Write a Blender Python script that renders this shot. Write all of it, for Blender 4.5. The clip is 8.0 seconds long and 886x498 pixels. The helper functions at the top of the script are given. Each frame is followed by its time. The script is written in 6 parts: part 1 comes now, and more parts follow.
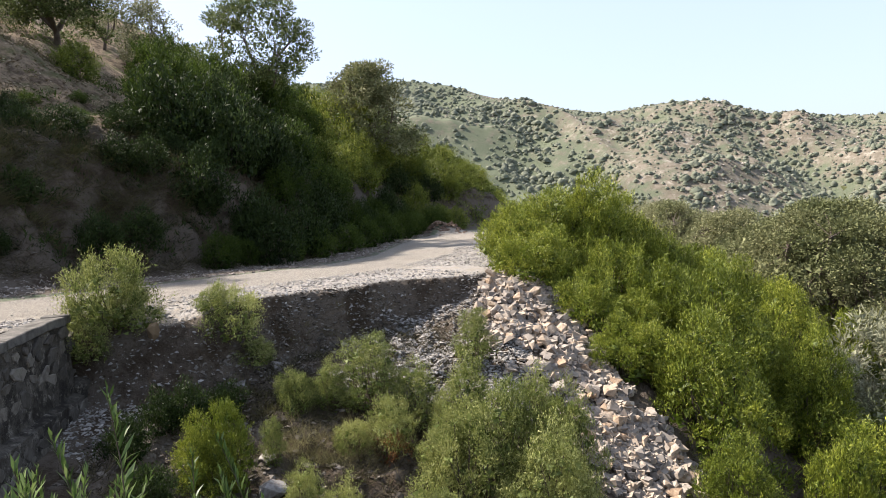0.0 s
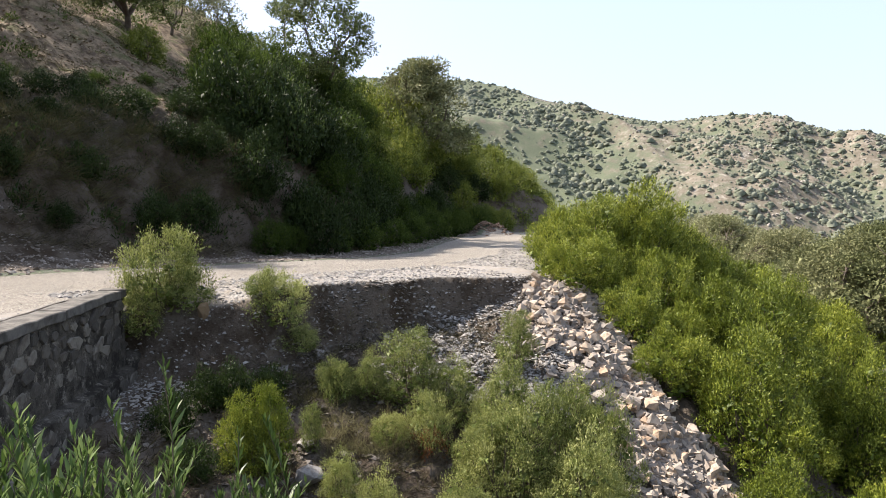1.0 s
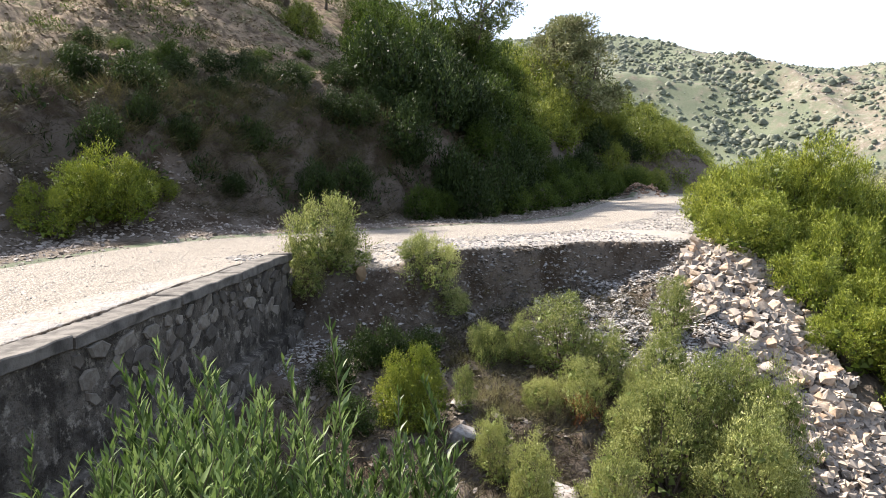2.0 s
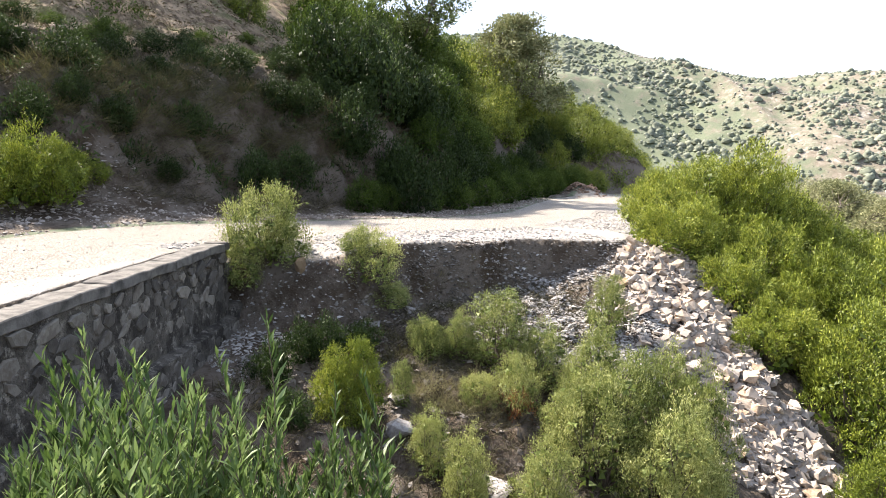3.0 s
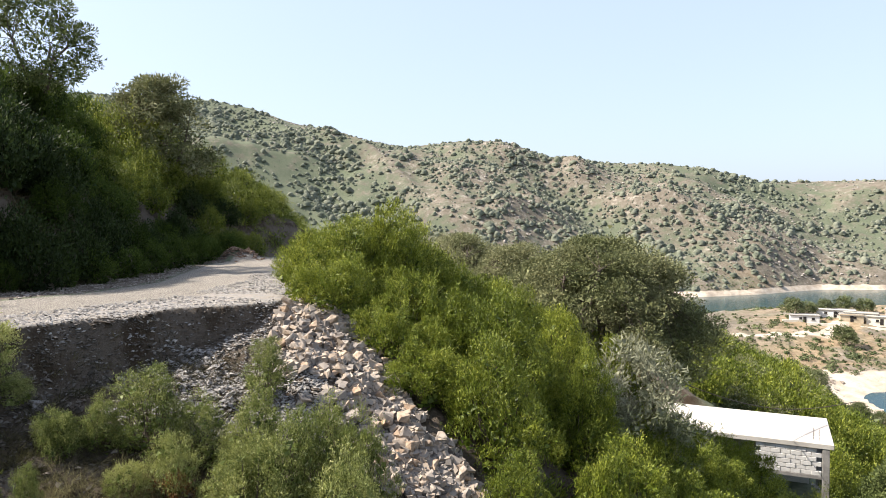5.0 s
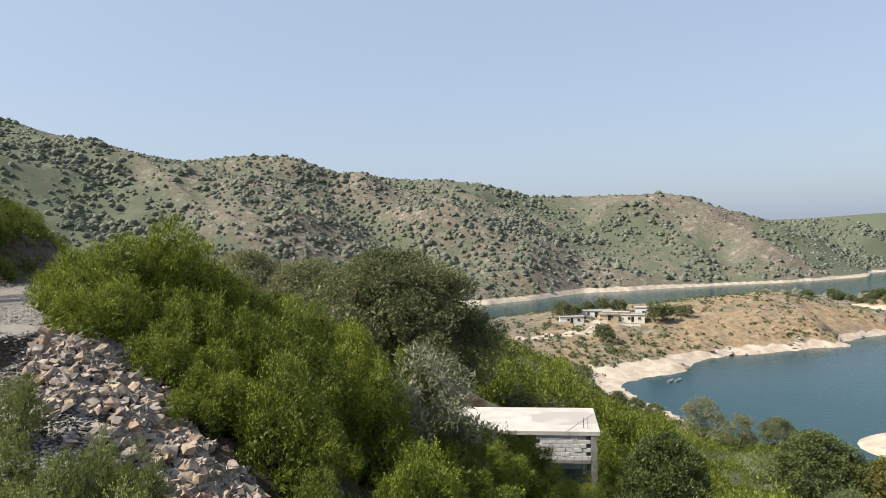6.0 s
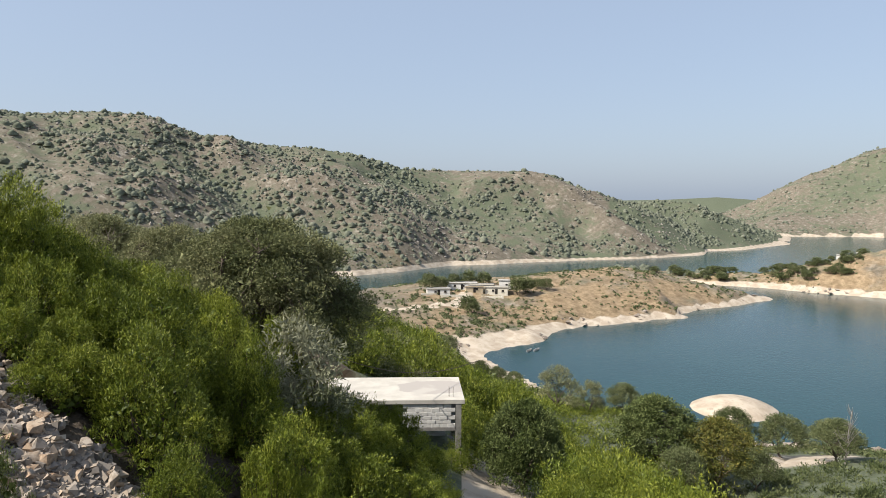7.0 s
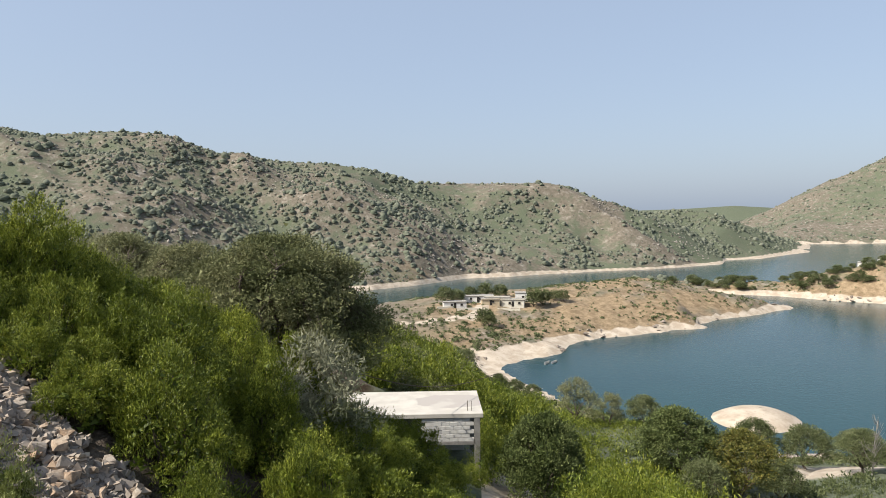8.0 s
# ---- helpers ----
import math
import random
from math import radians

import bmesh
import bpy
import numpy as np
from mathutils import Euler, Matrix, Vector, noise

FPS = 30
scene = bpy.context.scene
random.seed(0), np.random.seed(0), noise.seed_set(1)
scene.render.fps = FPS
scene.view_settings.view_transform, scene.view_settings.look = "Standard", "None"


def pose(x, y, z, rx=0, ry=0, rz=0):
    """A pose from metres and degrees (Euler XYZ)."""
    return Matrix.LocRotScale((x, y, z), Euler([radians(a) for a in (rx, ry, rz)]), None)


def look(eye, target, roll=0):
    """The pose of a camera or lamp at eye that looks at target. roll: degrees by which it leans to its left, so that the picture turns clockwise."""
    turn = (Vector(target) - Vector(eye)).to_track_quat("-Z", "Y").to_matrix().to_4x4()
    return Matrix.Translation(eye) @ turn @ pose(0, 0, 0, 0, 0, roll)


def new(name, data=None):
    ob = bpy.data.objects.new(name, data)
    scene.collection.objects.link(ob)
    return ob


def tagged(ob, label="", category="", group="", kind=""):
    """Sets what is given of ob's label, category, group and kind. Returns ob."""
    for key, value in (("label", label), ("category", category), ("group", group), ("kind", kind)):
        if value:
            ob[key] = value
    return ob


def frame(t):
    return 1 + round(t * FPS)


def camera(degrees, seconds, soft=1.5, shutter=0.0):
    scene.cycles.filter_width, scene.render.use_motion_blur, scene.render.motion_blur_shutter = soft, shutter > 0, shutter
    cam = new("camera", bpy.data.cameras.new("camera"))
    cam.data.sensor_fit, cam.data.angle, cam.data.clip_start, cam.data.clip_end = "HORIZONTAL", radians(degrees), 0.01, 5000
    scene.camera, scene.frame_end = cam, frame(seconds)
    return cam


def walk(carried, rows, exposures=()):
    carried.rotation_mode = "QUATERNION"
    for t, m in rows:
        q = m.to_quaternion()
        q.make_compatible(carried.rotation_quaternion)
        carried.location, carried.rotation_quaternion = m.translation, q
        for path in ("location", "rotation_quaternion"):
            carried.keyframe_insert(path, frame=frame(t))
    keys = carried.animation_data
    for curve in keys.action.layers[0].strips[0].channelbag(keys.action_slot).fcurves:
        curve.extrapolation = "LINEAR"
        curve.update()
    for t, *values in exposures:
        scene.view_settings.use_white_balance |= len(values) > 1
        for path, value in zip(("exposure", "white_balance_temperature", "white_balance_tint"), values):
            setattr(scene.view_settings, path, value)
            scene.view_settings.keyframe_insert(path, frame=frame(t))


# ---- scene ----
cam = camera(65.5, 8.0, soft=0.62)
walk(cam, [
    (0.0, pose(0.031, -0.033, 0.015, 85.71, 2.50, 0.07)),
    (0.5, pose(-0.007, -0.027, 0.009, 86.17, 0.41, 0.84)),
    (1.0, pose(-0.038, -0.042, 0.003, 85.71, -0.92, 3.98)),
    (1.5, pose(-0.091, -0.006, -0.018, 84.06, 0.42, 10.08)),
    (1.7, pose(-0.099, 0.002, -0.014, 83.45, 1.51, 13.44)),
    (2.2, pose(-0.110, 0.026, 0.005, 82.50, 0.20, 16.60)),
    (2.8, pose(-0.113, 0.050, 0.023, 82.11, -2.02, 13.00)),
    (3.0, pose(-0.111, 0.029, 0.012, 82.18, -1.61, 11.42)),
    (3.5, pose(-0.042, 0.044, 0.030, 82.85, -1.59, 7.21)),
    (4.0, pose(0.074, -0.010, 0.039, 83.30, -0.65, -0.87)),
    (4.2, pose(0.106, -0.043, 0.037, 83.48, -0.63, -5.11)),
    (5.3, pose(0.094, -0.068, -0.016, 88.98, 0.91, -20.57)),
    (5.5, pose(0.101, -0.077, -0.020, 89.22, 1.09, -24.26)),
    (6.0, pose(0.105, -0.003, -0.034, 88.70, 1.58, -33.61)),
    (6.5, pose(0.048, 0.030, -0.017, 85.80, 1.33, -41.57)),
    (7.0, pose(0.004, 0.066, -0.031, 86.21, -0.33, -44.38)),
    (7.5, pose(-0.020, 0.058, -0.014, 87.49, 1.31, -41.92)),
    (8.0, pose(-0.038, 0.060, -0.013, 87.30, 0.60, -43.14)),
], [(0.0, 1.32, 6600, 14), (1.5, 1.56, 6600, 14), (3.0, 2.08, 6600, 14), (3.5, 2.06, 6600, 14), (4.2, 1.86, 6600, 14), (5.5, 0.85, 6560, 11), (6.5, 0.56, 6500, 10), (8.0, 0.56, 6500, 10)])

# ---- world and sun ----
SUN_AZ, SUN_EL = -70.0, 46.0      # degrees from +y towards +x, and above the horizon
sun_way = Vector((math.sin(radians(SUN_AZ)) * math.cos(radians(SUN_EL)), math.cos(radians(SUN_AZ)) * math.cos(radians(SUN_EL)), math.sin(radians(SUN_EL))))
world = bpy.data.worlds.new("sky")
scene.world = world
world.use_nodes = True
wn, wl = world.node_tree.nodes, world.node_tree.links
sky = wn.new("ShaderNodeTexSky")
sky.sky_type, sky.sun_disc = "NISHITA", False
sky.sun_elevation, sky.sun_rotation = radians(SUN_EL), radians(SUN_AZ)
sky.air_density, sky.dust_density, sky.ozone_density = 1.0, 2.5, 1.0
haze = wn.new("ShaderNodeMix")       # thin haze over the whole sky
haze.data_type = "RGBA"
haze.inputs[0].default_value = 0.55
haze.inputs[7].default_value = (3.95, 4.75, 6.1, 1)
wl.new(sky.outputs[0], haze.inputs[6])
wl.new(haze.outputs[2], wn["Background"].inputs[0])
wn["Background"].inputs[1].default_value = 0.096
sun = new("sun", bpy.data.lights.new("sun", "SUN"))
sun.data.energy, sun.data.angle, sun.data.color = 5.0, radians(0.6), (1.0, 0.94, 0.84)
sun.matrix_world = look(sun_way * 50, (0, 0, 0))

# ---- materials ----


class Mat:
    """A node material with short helpers."""

    def __init__(self, name, rough=0.8, metal=0.0, spec=0.3):
        self.m = bpy.data.materials.new(name)
        self.m.use_nodes = True
        self.n, self.l = self.m.node_tree.nodes, self.m.node_tree.links
        self.b = self.n["Principled BSDF"]
        self.b.inputs["Roughness"].default_value = rough
        self.b.inputs["Metallic"].default_value = metal
        self.b.inputs["Specular IOR Level"].default_value = spec
        self.geo = None

    def pos(self):
        if not self.geo:
            self.geo = self.n.new("ShaderNodeNewGeometry")
        return self.geo.outputs["Position"]

    def obj(self):
        return self.n.new("ShaderNodeTexCoord").outputs["Object"]

    def noise(self, scale, detail=4.0, rough=0.6, vec=None):
        t = self.n.new("ShaderNodeTexNoise")
        t.inputs["Scale"].default_value, t.inputs["Detail"].default_value, t.inputs["Roughness"].default_value = scale, detail, rough
        self.l.new(vec or self.pos(), t.inputs["Vector"])
        return t.outputs[0]

    def voronoi(self, scale, out="Distance", vec=None):
        t = self.n.new("ShaderNodeTexVoronoi")
        t.inputs["Scale"].default_value = scale
        self.l.new(vec or self.pos(), t.inputs["Vector"])
        return t.outputs[out]

    def island(self):
        return self.n.new("ShaderNodeNewGeometry").outputs["Random Per Island"]

    def random(self):
        return self.n.new("ShaderNodeObjectInfo").outputs["Random"]

    def attr(self, name):
        t = self.n.new("ShaderNodeAttribute")
        t.attribute_name = name
        return t.outputs["Fac"]

    def ramp(self, fac, *stops):
        t = self.n.new("ShaderNodeValToRGB")
        e = t.color_ramp.elements
        while len(e) < len(stops):
            e.new(0.5)
        for k, (p, c) in zip(e, stops):
            k.position, k.color = p, (*c, 1) if len(c) == 3 else c
        self.l.new(fac, t.inputs[0])
        return t.outputs[0]

    def step(self, fac, a, b):
        t = self.n.new("ShaderNodeMapRange")
        t.interpolation_type = "SMOOTHSTEP"
        t.inputs[1].default_value, t.inputs[2].default_value = a, b
        self.l.new(fac, t.inputs[0])
        return t.outputs[0]

    def math(self, op, a, b):
        t = self.n.new("ShaderNodeMath")
        t.operation = op
        for i, v in enumerate((a, b)):
            if isinstance(v, (int, float)):
                t.inputs[i].default_value = v
            else:
                self.l.new(v, t.inputs[i])
        return t.outputs[0]

    def mix(self, fac, a, b, kind="MIX"):
        t = self.n.new("ShaderNodeMix")
        t.data_type, t.blend_type = "RGBA", kind
        for i, v in ((0, fac), (6, a), (7, b)):
            if isinstance(v, (int, float)):
                t.inputs[i].default_value = v
            elif isinstance(v, tuple):
                t.inputs[i].default_value = (*v, 1)
            else:
                self.l.new(v, t.inputs[i])
        return t.outputs[2]

    def bump(self, height, strength=0.5, distance=0.02):
        t = self.n.new("ShaderNodeBump")
        t.inputs["Strength"].default_value, t.inputs["Distance"].default_value = strength, distance
        self.l.new(height, t.inputs["Height"])
        self.l.new(t.outputs[0], self.b.inputs["Normal"])

    def color(self, c):
        self.l.new(c, self.b.inputs["Base Color"])
        return self

    def leafy(self, c, amount=0.35):
        """Lets light through: part of the surface scatters to its far side."""
        t = self.n.new("ShaderNodeBsdfTranslucent")
        s = self.n.new("ShaderNodeMixShader")
        s.inputs[0].default_value = amount
        self.l.new(c, t.inputs[0])
        self.l.new(self.b.outputs[0], s.inputs[1])
        self.l.new(t.outputs[0], s.inputs[2])
        self.l.new(s.outputs[0], self.n["Material Output"].inputs[0])
        return self


def leaf_material(name, dark, mid, light, rough=0.5, through_amount=0.36, spec=0.3):
    m = Mat(name, rough, 0.0, spec)
    c = m.ramp(m.island(), (0.0, dark), (0.55, mid), (1.0, light))
    n = m.noise(0.9, 3.0)
    c = m.mix(m.step(n, 0.35, 0.7), c, m.mix(0.45, c, mid), "MIX")
    c = m.mix(m.math("MULTIPLY", m.random(), 0.8), c, m.mix(1.0, c, (0.5, 0.56, 0.42), "MULTIPLY"))
    # tone varies bushes at random, and paints shade on a shrub's inner leaves
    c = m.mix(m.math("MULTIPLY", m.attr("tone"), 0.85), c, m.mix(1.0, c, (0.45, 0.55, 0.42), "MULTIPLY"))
    c = m.mix(m.math("MULTIPLY", m.step(m.noise(0.5, 2.0), 0.62, 0.36), 0.75), c, m.mix(1.0, c, (0.55, 0.62, 0.5), "MULTIPLY"))
    m.color(c)
    return m.leafy(c, through_amount).m


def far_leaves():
    """Grey-green scrub of the far hills, its colour paled to imitate haze."""
    m = Mat("haze-paled distant scrub", 0.85, 0.0, 0.1)
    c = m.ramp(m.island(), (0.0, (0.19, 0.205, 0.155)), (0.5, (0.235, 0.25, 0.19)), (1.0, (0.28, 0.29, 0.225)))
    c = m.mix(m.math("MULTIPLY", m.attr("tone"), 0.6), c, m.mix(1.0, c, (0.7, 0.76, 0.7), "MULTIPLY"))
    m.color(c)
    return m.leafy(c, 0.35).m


def stone_material(name, a, b, c, scale=9.0):
    m = Mat(name, 0.85, 0.0, 0.25)
    n = m.noise(scale, 6.0, 0.65)
    col = m.ramp(m.random(), (0.0, a), (0.5, b), (1.0, c))
    col = m.mix(m.step(n, 0.42, 0.62), col, m.mix(1.0, col, (0.62, 0.58, 0.54), "MULTIPLY"))
    col = m.mix(m.math("MULTIPLY", m.noise(60.0, 3.0), 0.35), col, (0.12, 0.11, 0.1))
    m.color(col)
    m.bump(n, 0.6, 0.03)
    return m.m


def plain_material(name, a, b, scale=3.0, rough=0.8, metal=0.0, bump=0.3, fine=40.0):
    m = Mat(name, rough, metal)
    n = m.noise(scale, 5.0, 0.6)
    c = m.mix(m.step(n, 0.3, 0.7), a, b)
    c = m.mix(m.math("MULTIPLY", m.noise(fine, 3.0), 0.3), c, tuple(v * 0.6 for v in a))
    m.color(c)
    m.bump(m.noise(fine, 4.0), bump, 0.01)
    return m.m


def island_stone(name, a, b, c):
    m = Mat(name, 0.88, 0.0, 0.2)
    col = m.ramp(m.island(), (0.0, a), (0.5, b), (1.0, c))
    col = m.mix(m.math("MULTIPLY", m.noise(30.0, 4.0), 0.4), col, tuple(v * 0.55 for v in a))
    m.color(col)
    return m.m


def ground_material():
    m = Mat("ground", 0.92, 0.0, 0.15)
    n0, n1, n2, n3 = m.noise(0.02, 5.0), m.noise(0.35, 5.0), m.noise(3.0, 5.0), m.noise(26.0, 4.0, 0.7)
    # bare hillside: pinkish tan soil and pale rock, with green herb cover
    soil = m.mix(m.step(n1, 0.35, 0.65), (0.128, 0.108, 0.083), (0.185, 0.158, 0.125))
    soil = m.mix(m.step(m.noise(0.16, 8.0, 0.72), 0.5, 0.68), soil, (0.31, 0.275, 0.23))
    green = m.mix(m.step(n2, 0.3, 0.7), (0.088, 0.104, 0.066), (0.135, 0.147, 0.098))
    cover = m.math("ADD", m.attr("scrub"), m.math("SUBTRACT", m.noise(0.09, 7.0, 0.68), 0.5))
    col = m.mix(m.step(cover, 0.35, 0.62), soil, green)
    ochre = m.mix(m.step(n1, 0.3, 0.7), (0.19, 0.135, 0.082), (0.33, 0.245, 0.155))
    col = m.mix(m.math("MULTIPLY", m.attr("ochre"), m.step(m.noise(0.06, 6.0), 0.3, 0.55)), col, ochre)
    col = m.mix(m.math("MULTIPLY", m.step(m.noise(1.1, 8.0, 0.75), 0.46, 0.62), 0.6), col, m.mix(1.0, col, (0.58, 0.62, 0.52), "MULTIPLY"))
    litter = m.mix(m.step(m.noise(2.2, 7.0, 0.7), 0.38, 0.6), (0.085, 0.06, 0.04), (0.24, 0.18, 0.12))
    litter = m.mix(m.step(m.noise(0.8, 6.0, 0.7), 0.5, 0.65), litter, (0.085, 0.085, 0.035))
    col = m.mix(m.attr("litter"), col, litter)
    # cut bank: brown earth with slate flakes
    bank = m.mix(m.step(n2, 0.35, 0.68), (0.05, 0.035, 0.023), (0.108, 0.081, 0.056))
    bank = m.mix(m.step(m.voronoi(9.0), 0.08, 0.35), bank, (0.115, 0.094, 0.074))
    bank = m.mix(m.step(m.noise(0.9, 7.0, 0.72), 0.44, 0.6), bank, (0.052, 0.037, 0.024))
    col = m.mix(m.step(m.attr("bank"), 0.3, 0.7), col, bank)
    # grey slate chips
    chip = m.mix(m.voronoi(22.0, "Color"), (0.2, 0.19, 0.18), (0.36, 0.34, 0.315))
    chip = m.mix(m.step(n2, 0.3, 0.75), chip, (0.29, 0.25, 0.2))
    flat = m.n.new("ShaderNodeSeparateXYZ")
    m.pos()
    m.l.new(m.geo.outputs["Normal"], flat.inputs[0])
    level = m.step(flat.outputs[2], 0.72, 0.9)
    gm = m.math("ADD", m.attr("gravel"), m.math("MULTIPLY", m.math("SUBTRACT", n2, 0.5), 0.7))
    col = m.mix(m.math("MULTIPLY", m.step(gm, 0.35, 0.6), level), col, chip)
    # dusty road with paler wheel tracks
    dust = m.mix(m.step(n1, 0.3, 0.7), (0.33, 0.295, 0.245), (0.42, 0.385, 0.33))
    dust = m.mix(m.step(m.voronoi(38.0), 0.28, 0.5), dust, (0.17, 0.15, 0.125))
    dust = m.mix(m.step(m.noise(90.0, 3.0), 0.55, 0.75), dust, (0.5, 0.47, 0.42))
    rm = m.math("ADD", m.attr("road"), m.math("MULTIPLY", m.math("SUBTRACT", n2, 0.5), 0.45))
    col = m.mix(m.math("MULTIPLY", m.step(rm, 0.35, 0.65), level), col, dust)
    # bleached shore
    sand = m.mix(m.step(m.noise(0.25, 6.0), 0.35, 0.65), (0.36, 0.295, 0.225), (0.49, 0.42, 0.335))
    sand = m.mix(m.step(m.noise(0.7, 8.0, 0.75), 0.54, 0.7), sand, (0.27, 0.22, 0.172))
    sm = m.math("ADD", m.attr("sand"), m.math("MULTIPLY", m.math("SUBTRACT", m.noise(0.12, 6.0), 0.5), 0.5))
    col = m.mix(m.step(sm, 0.4, 0.6), col, sand)
    m.color(col)
    m.bump(m.math("ADD", m.math("MULTIPLY", n2, 1.0), m.math("MULTIPLY", n3, 0.6)), 0.9, 0.09)
    return m.m


def water_material():
    m = Mat("lake water", 0.14, 0.0, 0.2)
    m.b.inputs["IOR"].default_value = 1.33
    c = m.mix(m.step(m.noise(0.012, 3.0), 0.35, 0.65), (0.012, 0.042, 0.05), (0.017, 0.052, 0.057))
    m.color(c)
    m.bump(m.noise(0.9, 3.0), 0.5, 0.12)
    return m.m


M_ground, M_water = ground_material(), water_material()
M_shrub = leaf_material("bright shrub leaves", (0.066, 0.088, 0.011), (0.245, 0.28, 0.031), (0.5, 0.505, 0.082), 0.55, 0.18)
M_willow = leaf_material("grey-green shrub leaves", (0.11, 0.125, 0.036), (0.35, 0.36, 0.11), (0.64, 0.62, 0.28), 0.55, 0.28)
# leaf colour lowered to imitate plants standing in the bank's shade
M_dark = leaf_material("shade-dark shrub leaves", (0.02, 0.033, 0.01), (0.04, 0.062, 0.016), (0.075, 0.105, 0.028), 0.6, 0.2, 0.15)
M_grey = leaf_material("grey acacia leaves", (0.13, 0.13, 0.067), (0.255, 0.248, 0.13), (0.4, 0.385, 0.22), 0.65, 0.2, 0.15)
M_pale = leaf_material("pale spiny leaves", (0.19, 0.19, 0.13), (0.3, 0.295, 0.21), (0.45, 0.435, 0.32), 0.7, 0.25, 0.15)
M_oleander = leaf_material("oleander leaves", (0.04, 0.075, 0.02), (0.12, 0.18, 0.05), (0.3, 0.36, 0.15), 0.45, 0.3, 0.35)
M_red = leaf_material("dry red leaves", (0.25, 0.08, 0.04), (0.36, 0.13, 0.06), (0.45, 0.2, 0.1))
M_grass = leaf_material("dry grass", (0.06, 0.055, 0.022), (0.125, 0.108, 0.045), (0.22, 0.185, 0.085), 0.7, 0.25)
M_slope = leaf_material("slope shrub leaves", (0.068, 0.09, 0.011), (0.225, 0.255, 0.03), (0.43, 0.43, 0.075), 0.55, 0.24)
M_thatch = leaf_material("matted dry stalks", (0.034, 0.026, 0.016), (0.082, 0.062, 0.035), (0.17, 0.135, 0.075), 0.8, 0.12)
M_straw = leaf_material("straw", (0.16, 0.125, 0.06), (0.28, 0.23, 0.12), (0.42, 0.36, 0.21), 0.7, 0.3)
M_far = far_leaves()
M_pen = leaf_material("dry bush leaves", (0.1, 0.118, 0.055), (0.165, 0.185, 0.09), (0.24, 0.25, 0.13), 0.8, 0.15)
M_tree = leaf_material("tree leaves", (0.05, 0.066, 0.024), (0.135, 0.165, 0.058), (0.26, 0.285, 0.115), 0.6, 0.25, 0.15)
M_hedge = leaf_material("thicket leaves", (0.028, 0.048, 0.009), (0.085, 0.125, 0.02), (0.185, 0.235, 0.045), 0.6, 0.3, 0.15)
M_olive = leaf_material("olive tree leaves", (0.065, 0.08, 0.035), (0.17, 0.188, 0.082), (0.3, 0.305, 0.155), 0.6, 0.25)
M_litter = leaf_material("leaf litter", (0.17, 0.115, 0.07), (0.32, 0.235, 0.16), (0.52, 0.42, 0.32), 0.8, 0.1)
M_yellow = leaf_material("yellowing leaves", (0.09, 0.1, 0.028), (0.2, 0.195, 0.055), (0.36, 0.27, 0.075), 0.6, 0.25, 0.15)
M_bark = plain_material("bark", (0.075, 0.055, 0.04), (0.13, 0.105, 0.085), 6.0, 0.9, 0, 0.6, 50.0)
M_rubble = stone_material("rubble stone", (0.3, 0.262, 0.225), (0.46, 0.39, 0.31), (0.42, 0.285, 0.18))
M_slate = stone_material("slate chips", (0.17, 0.16, 0.155), (0.27, 0.255, 0.24), (0.36, 0.33, 0.29), 14.0)
M_masonry = stone_material("wall stone", (0.042, 0.037, 0.03), (0.085, 0.075, 0.062), (0.2, 0.18, 0.15), 9.0)


def mortar_material():
    """Weathered mortar: dark stains, smears of pale lime, a pitted face."""
    m = Mat("old mortar", 0.92, 0.0, 0.15)
    c = m.mix(m.step(m.noise(3.0, 7.0, 0.7), 0.4, 0.6), (0.032, 0.028, 0.023), (0.115, 0.102, 0.085))
    c = m.mix(m.step(m.noise(7.0, 6.0, 0.7), 0.52, 0.66), c, (0.21, 0.19, 0.16))
    c = m.mix(m.step(m.noise(24.0, 4.0), 0.5, 0.7), c, (0.05, 0.043, 0.036))
    m.color(c)
    m.bump(m.math("ADD", m.noise(9.0, 6.0, 0.7), m.math("MULTIPLY", m.noise(40.0, 4.0), 0.5)), 1.0, 0.06)
    return m.m


M_mortar = mortar_material()
M_cement = plain_material("weathered cement", (0.17, 0.16, 0.148), (0.29, 0.275, 0.25), 3.0)
M_coping = plain_material("worn coping", (0.05, 0.045, 0.039), (0.15, 0.137, 0.12), 6.0, 0.92, 0, 1.0, 24.0)
M_plaster = plain_material("cream plaster", (0.6, 0.55, 0.45), (0.7, 0.66, 0.57), 0.5)
M_block = plain_material("concrete block", (0.5, 0.48, 0.45), (0.62, 0.6, 0.56), 4.0)
M_void = plain_material("dark opening", (0.02, 0.018, 0.016), (0.03, 0.027, 0.024), 3.0)

# ---- the lie of the land ----
LAKE = -45.0


def lattice(ix, iy, seed):
    h = (ix.astype(np.int64) * 374761393 + iy.astype(np.int64) * 668265263 + seed * 974634777) & 0xFFFFFFFF
    h = ((h ^ (h >> 13)) * 1274126177) & 0xFFFFFFFF
    return ((h ^ (h >> 16)) & 0xFFFF) / 65535.0


def value_noise(x, y, seed):
    ix, iy = np.floor(x), np.floor(y)
    u, v = x - ix, y - iy
    u, v = u * u * (3 - 2 * u), v * v * (3 - 2 * v)
    a, b = lattice(ix, iy, seed), lattice(ix + 1, iy, seed)
    c, d = lattice(ix, iy + 1, seed), lattice(ix + 1, iy + 1, seed)
    return (a * (1 - u) + b * u) * (1 - v) + (c * (1 - u) + d * u) * v


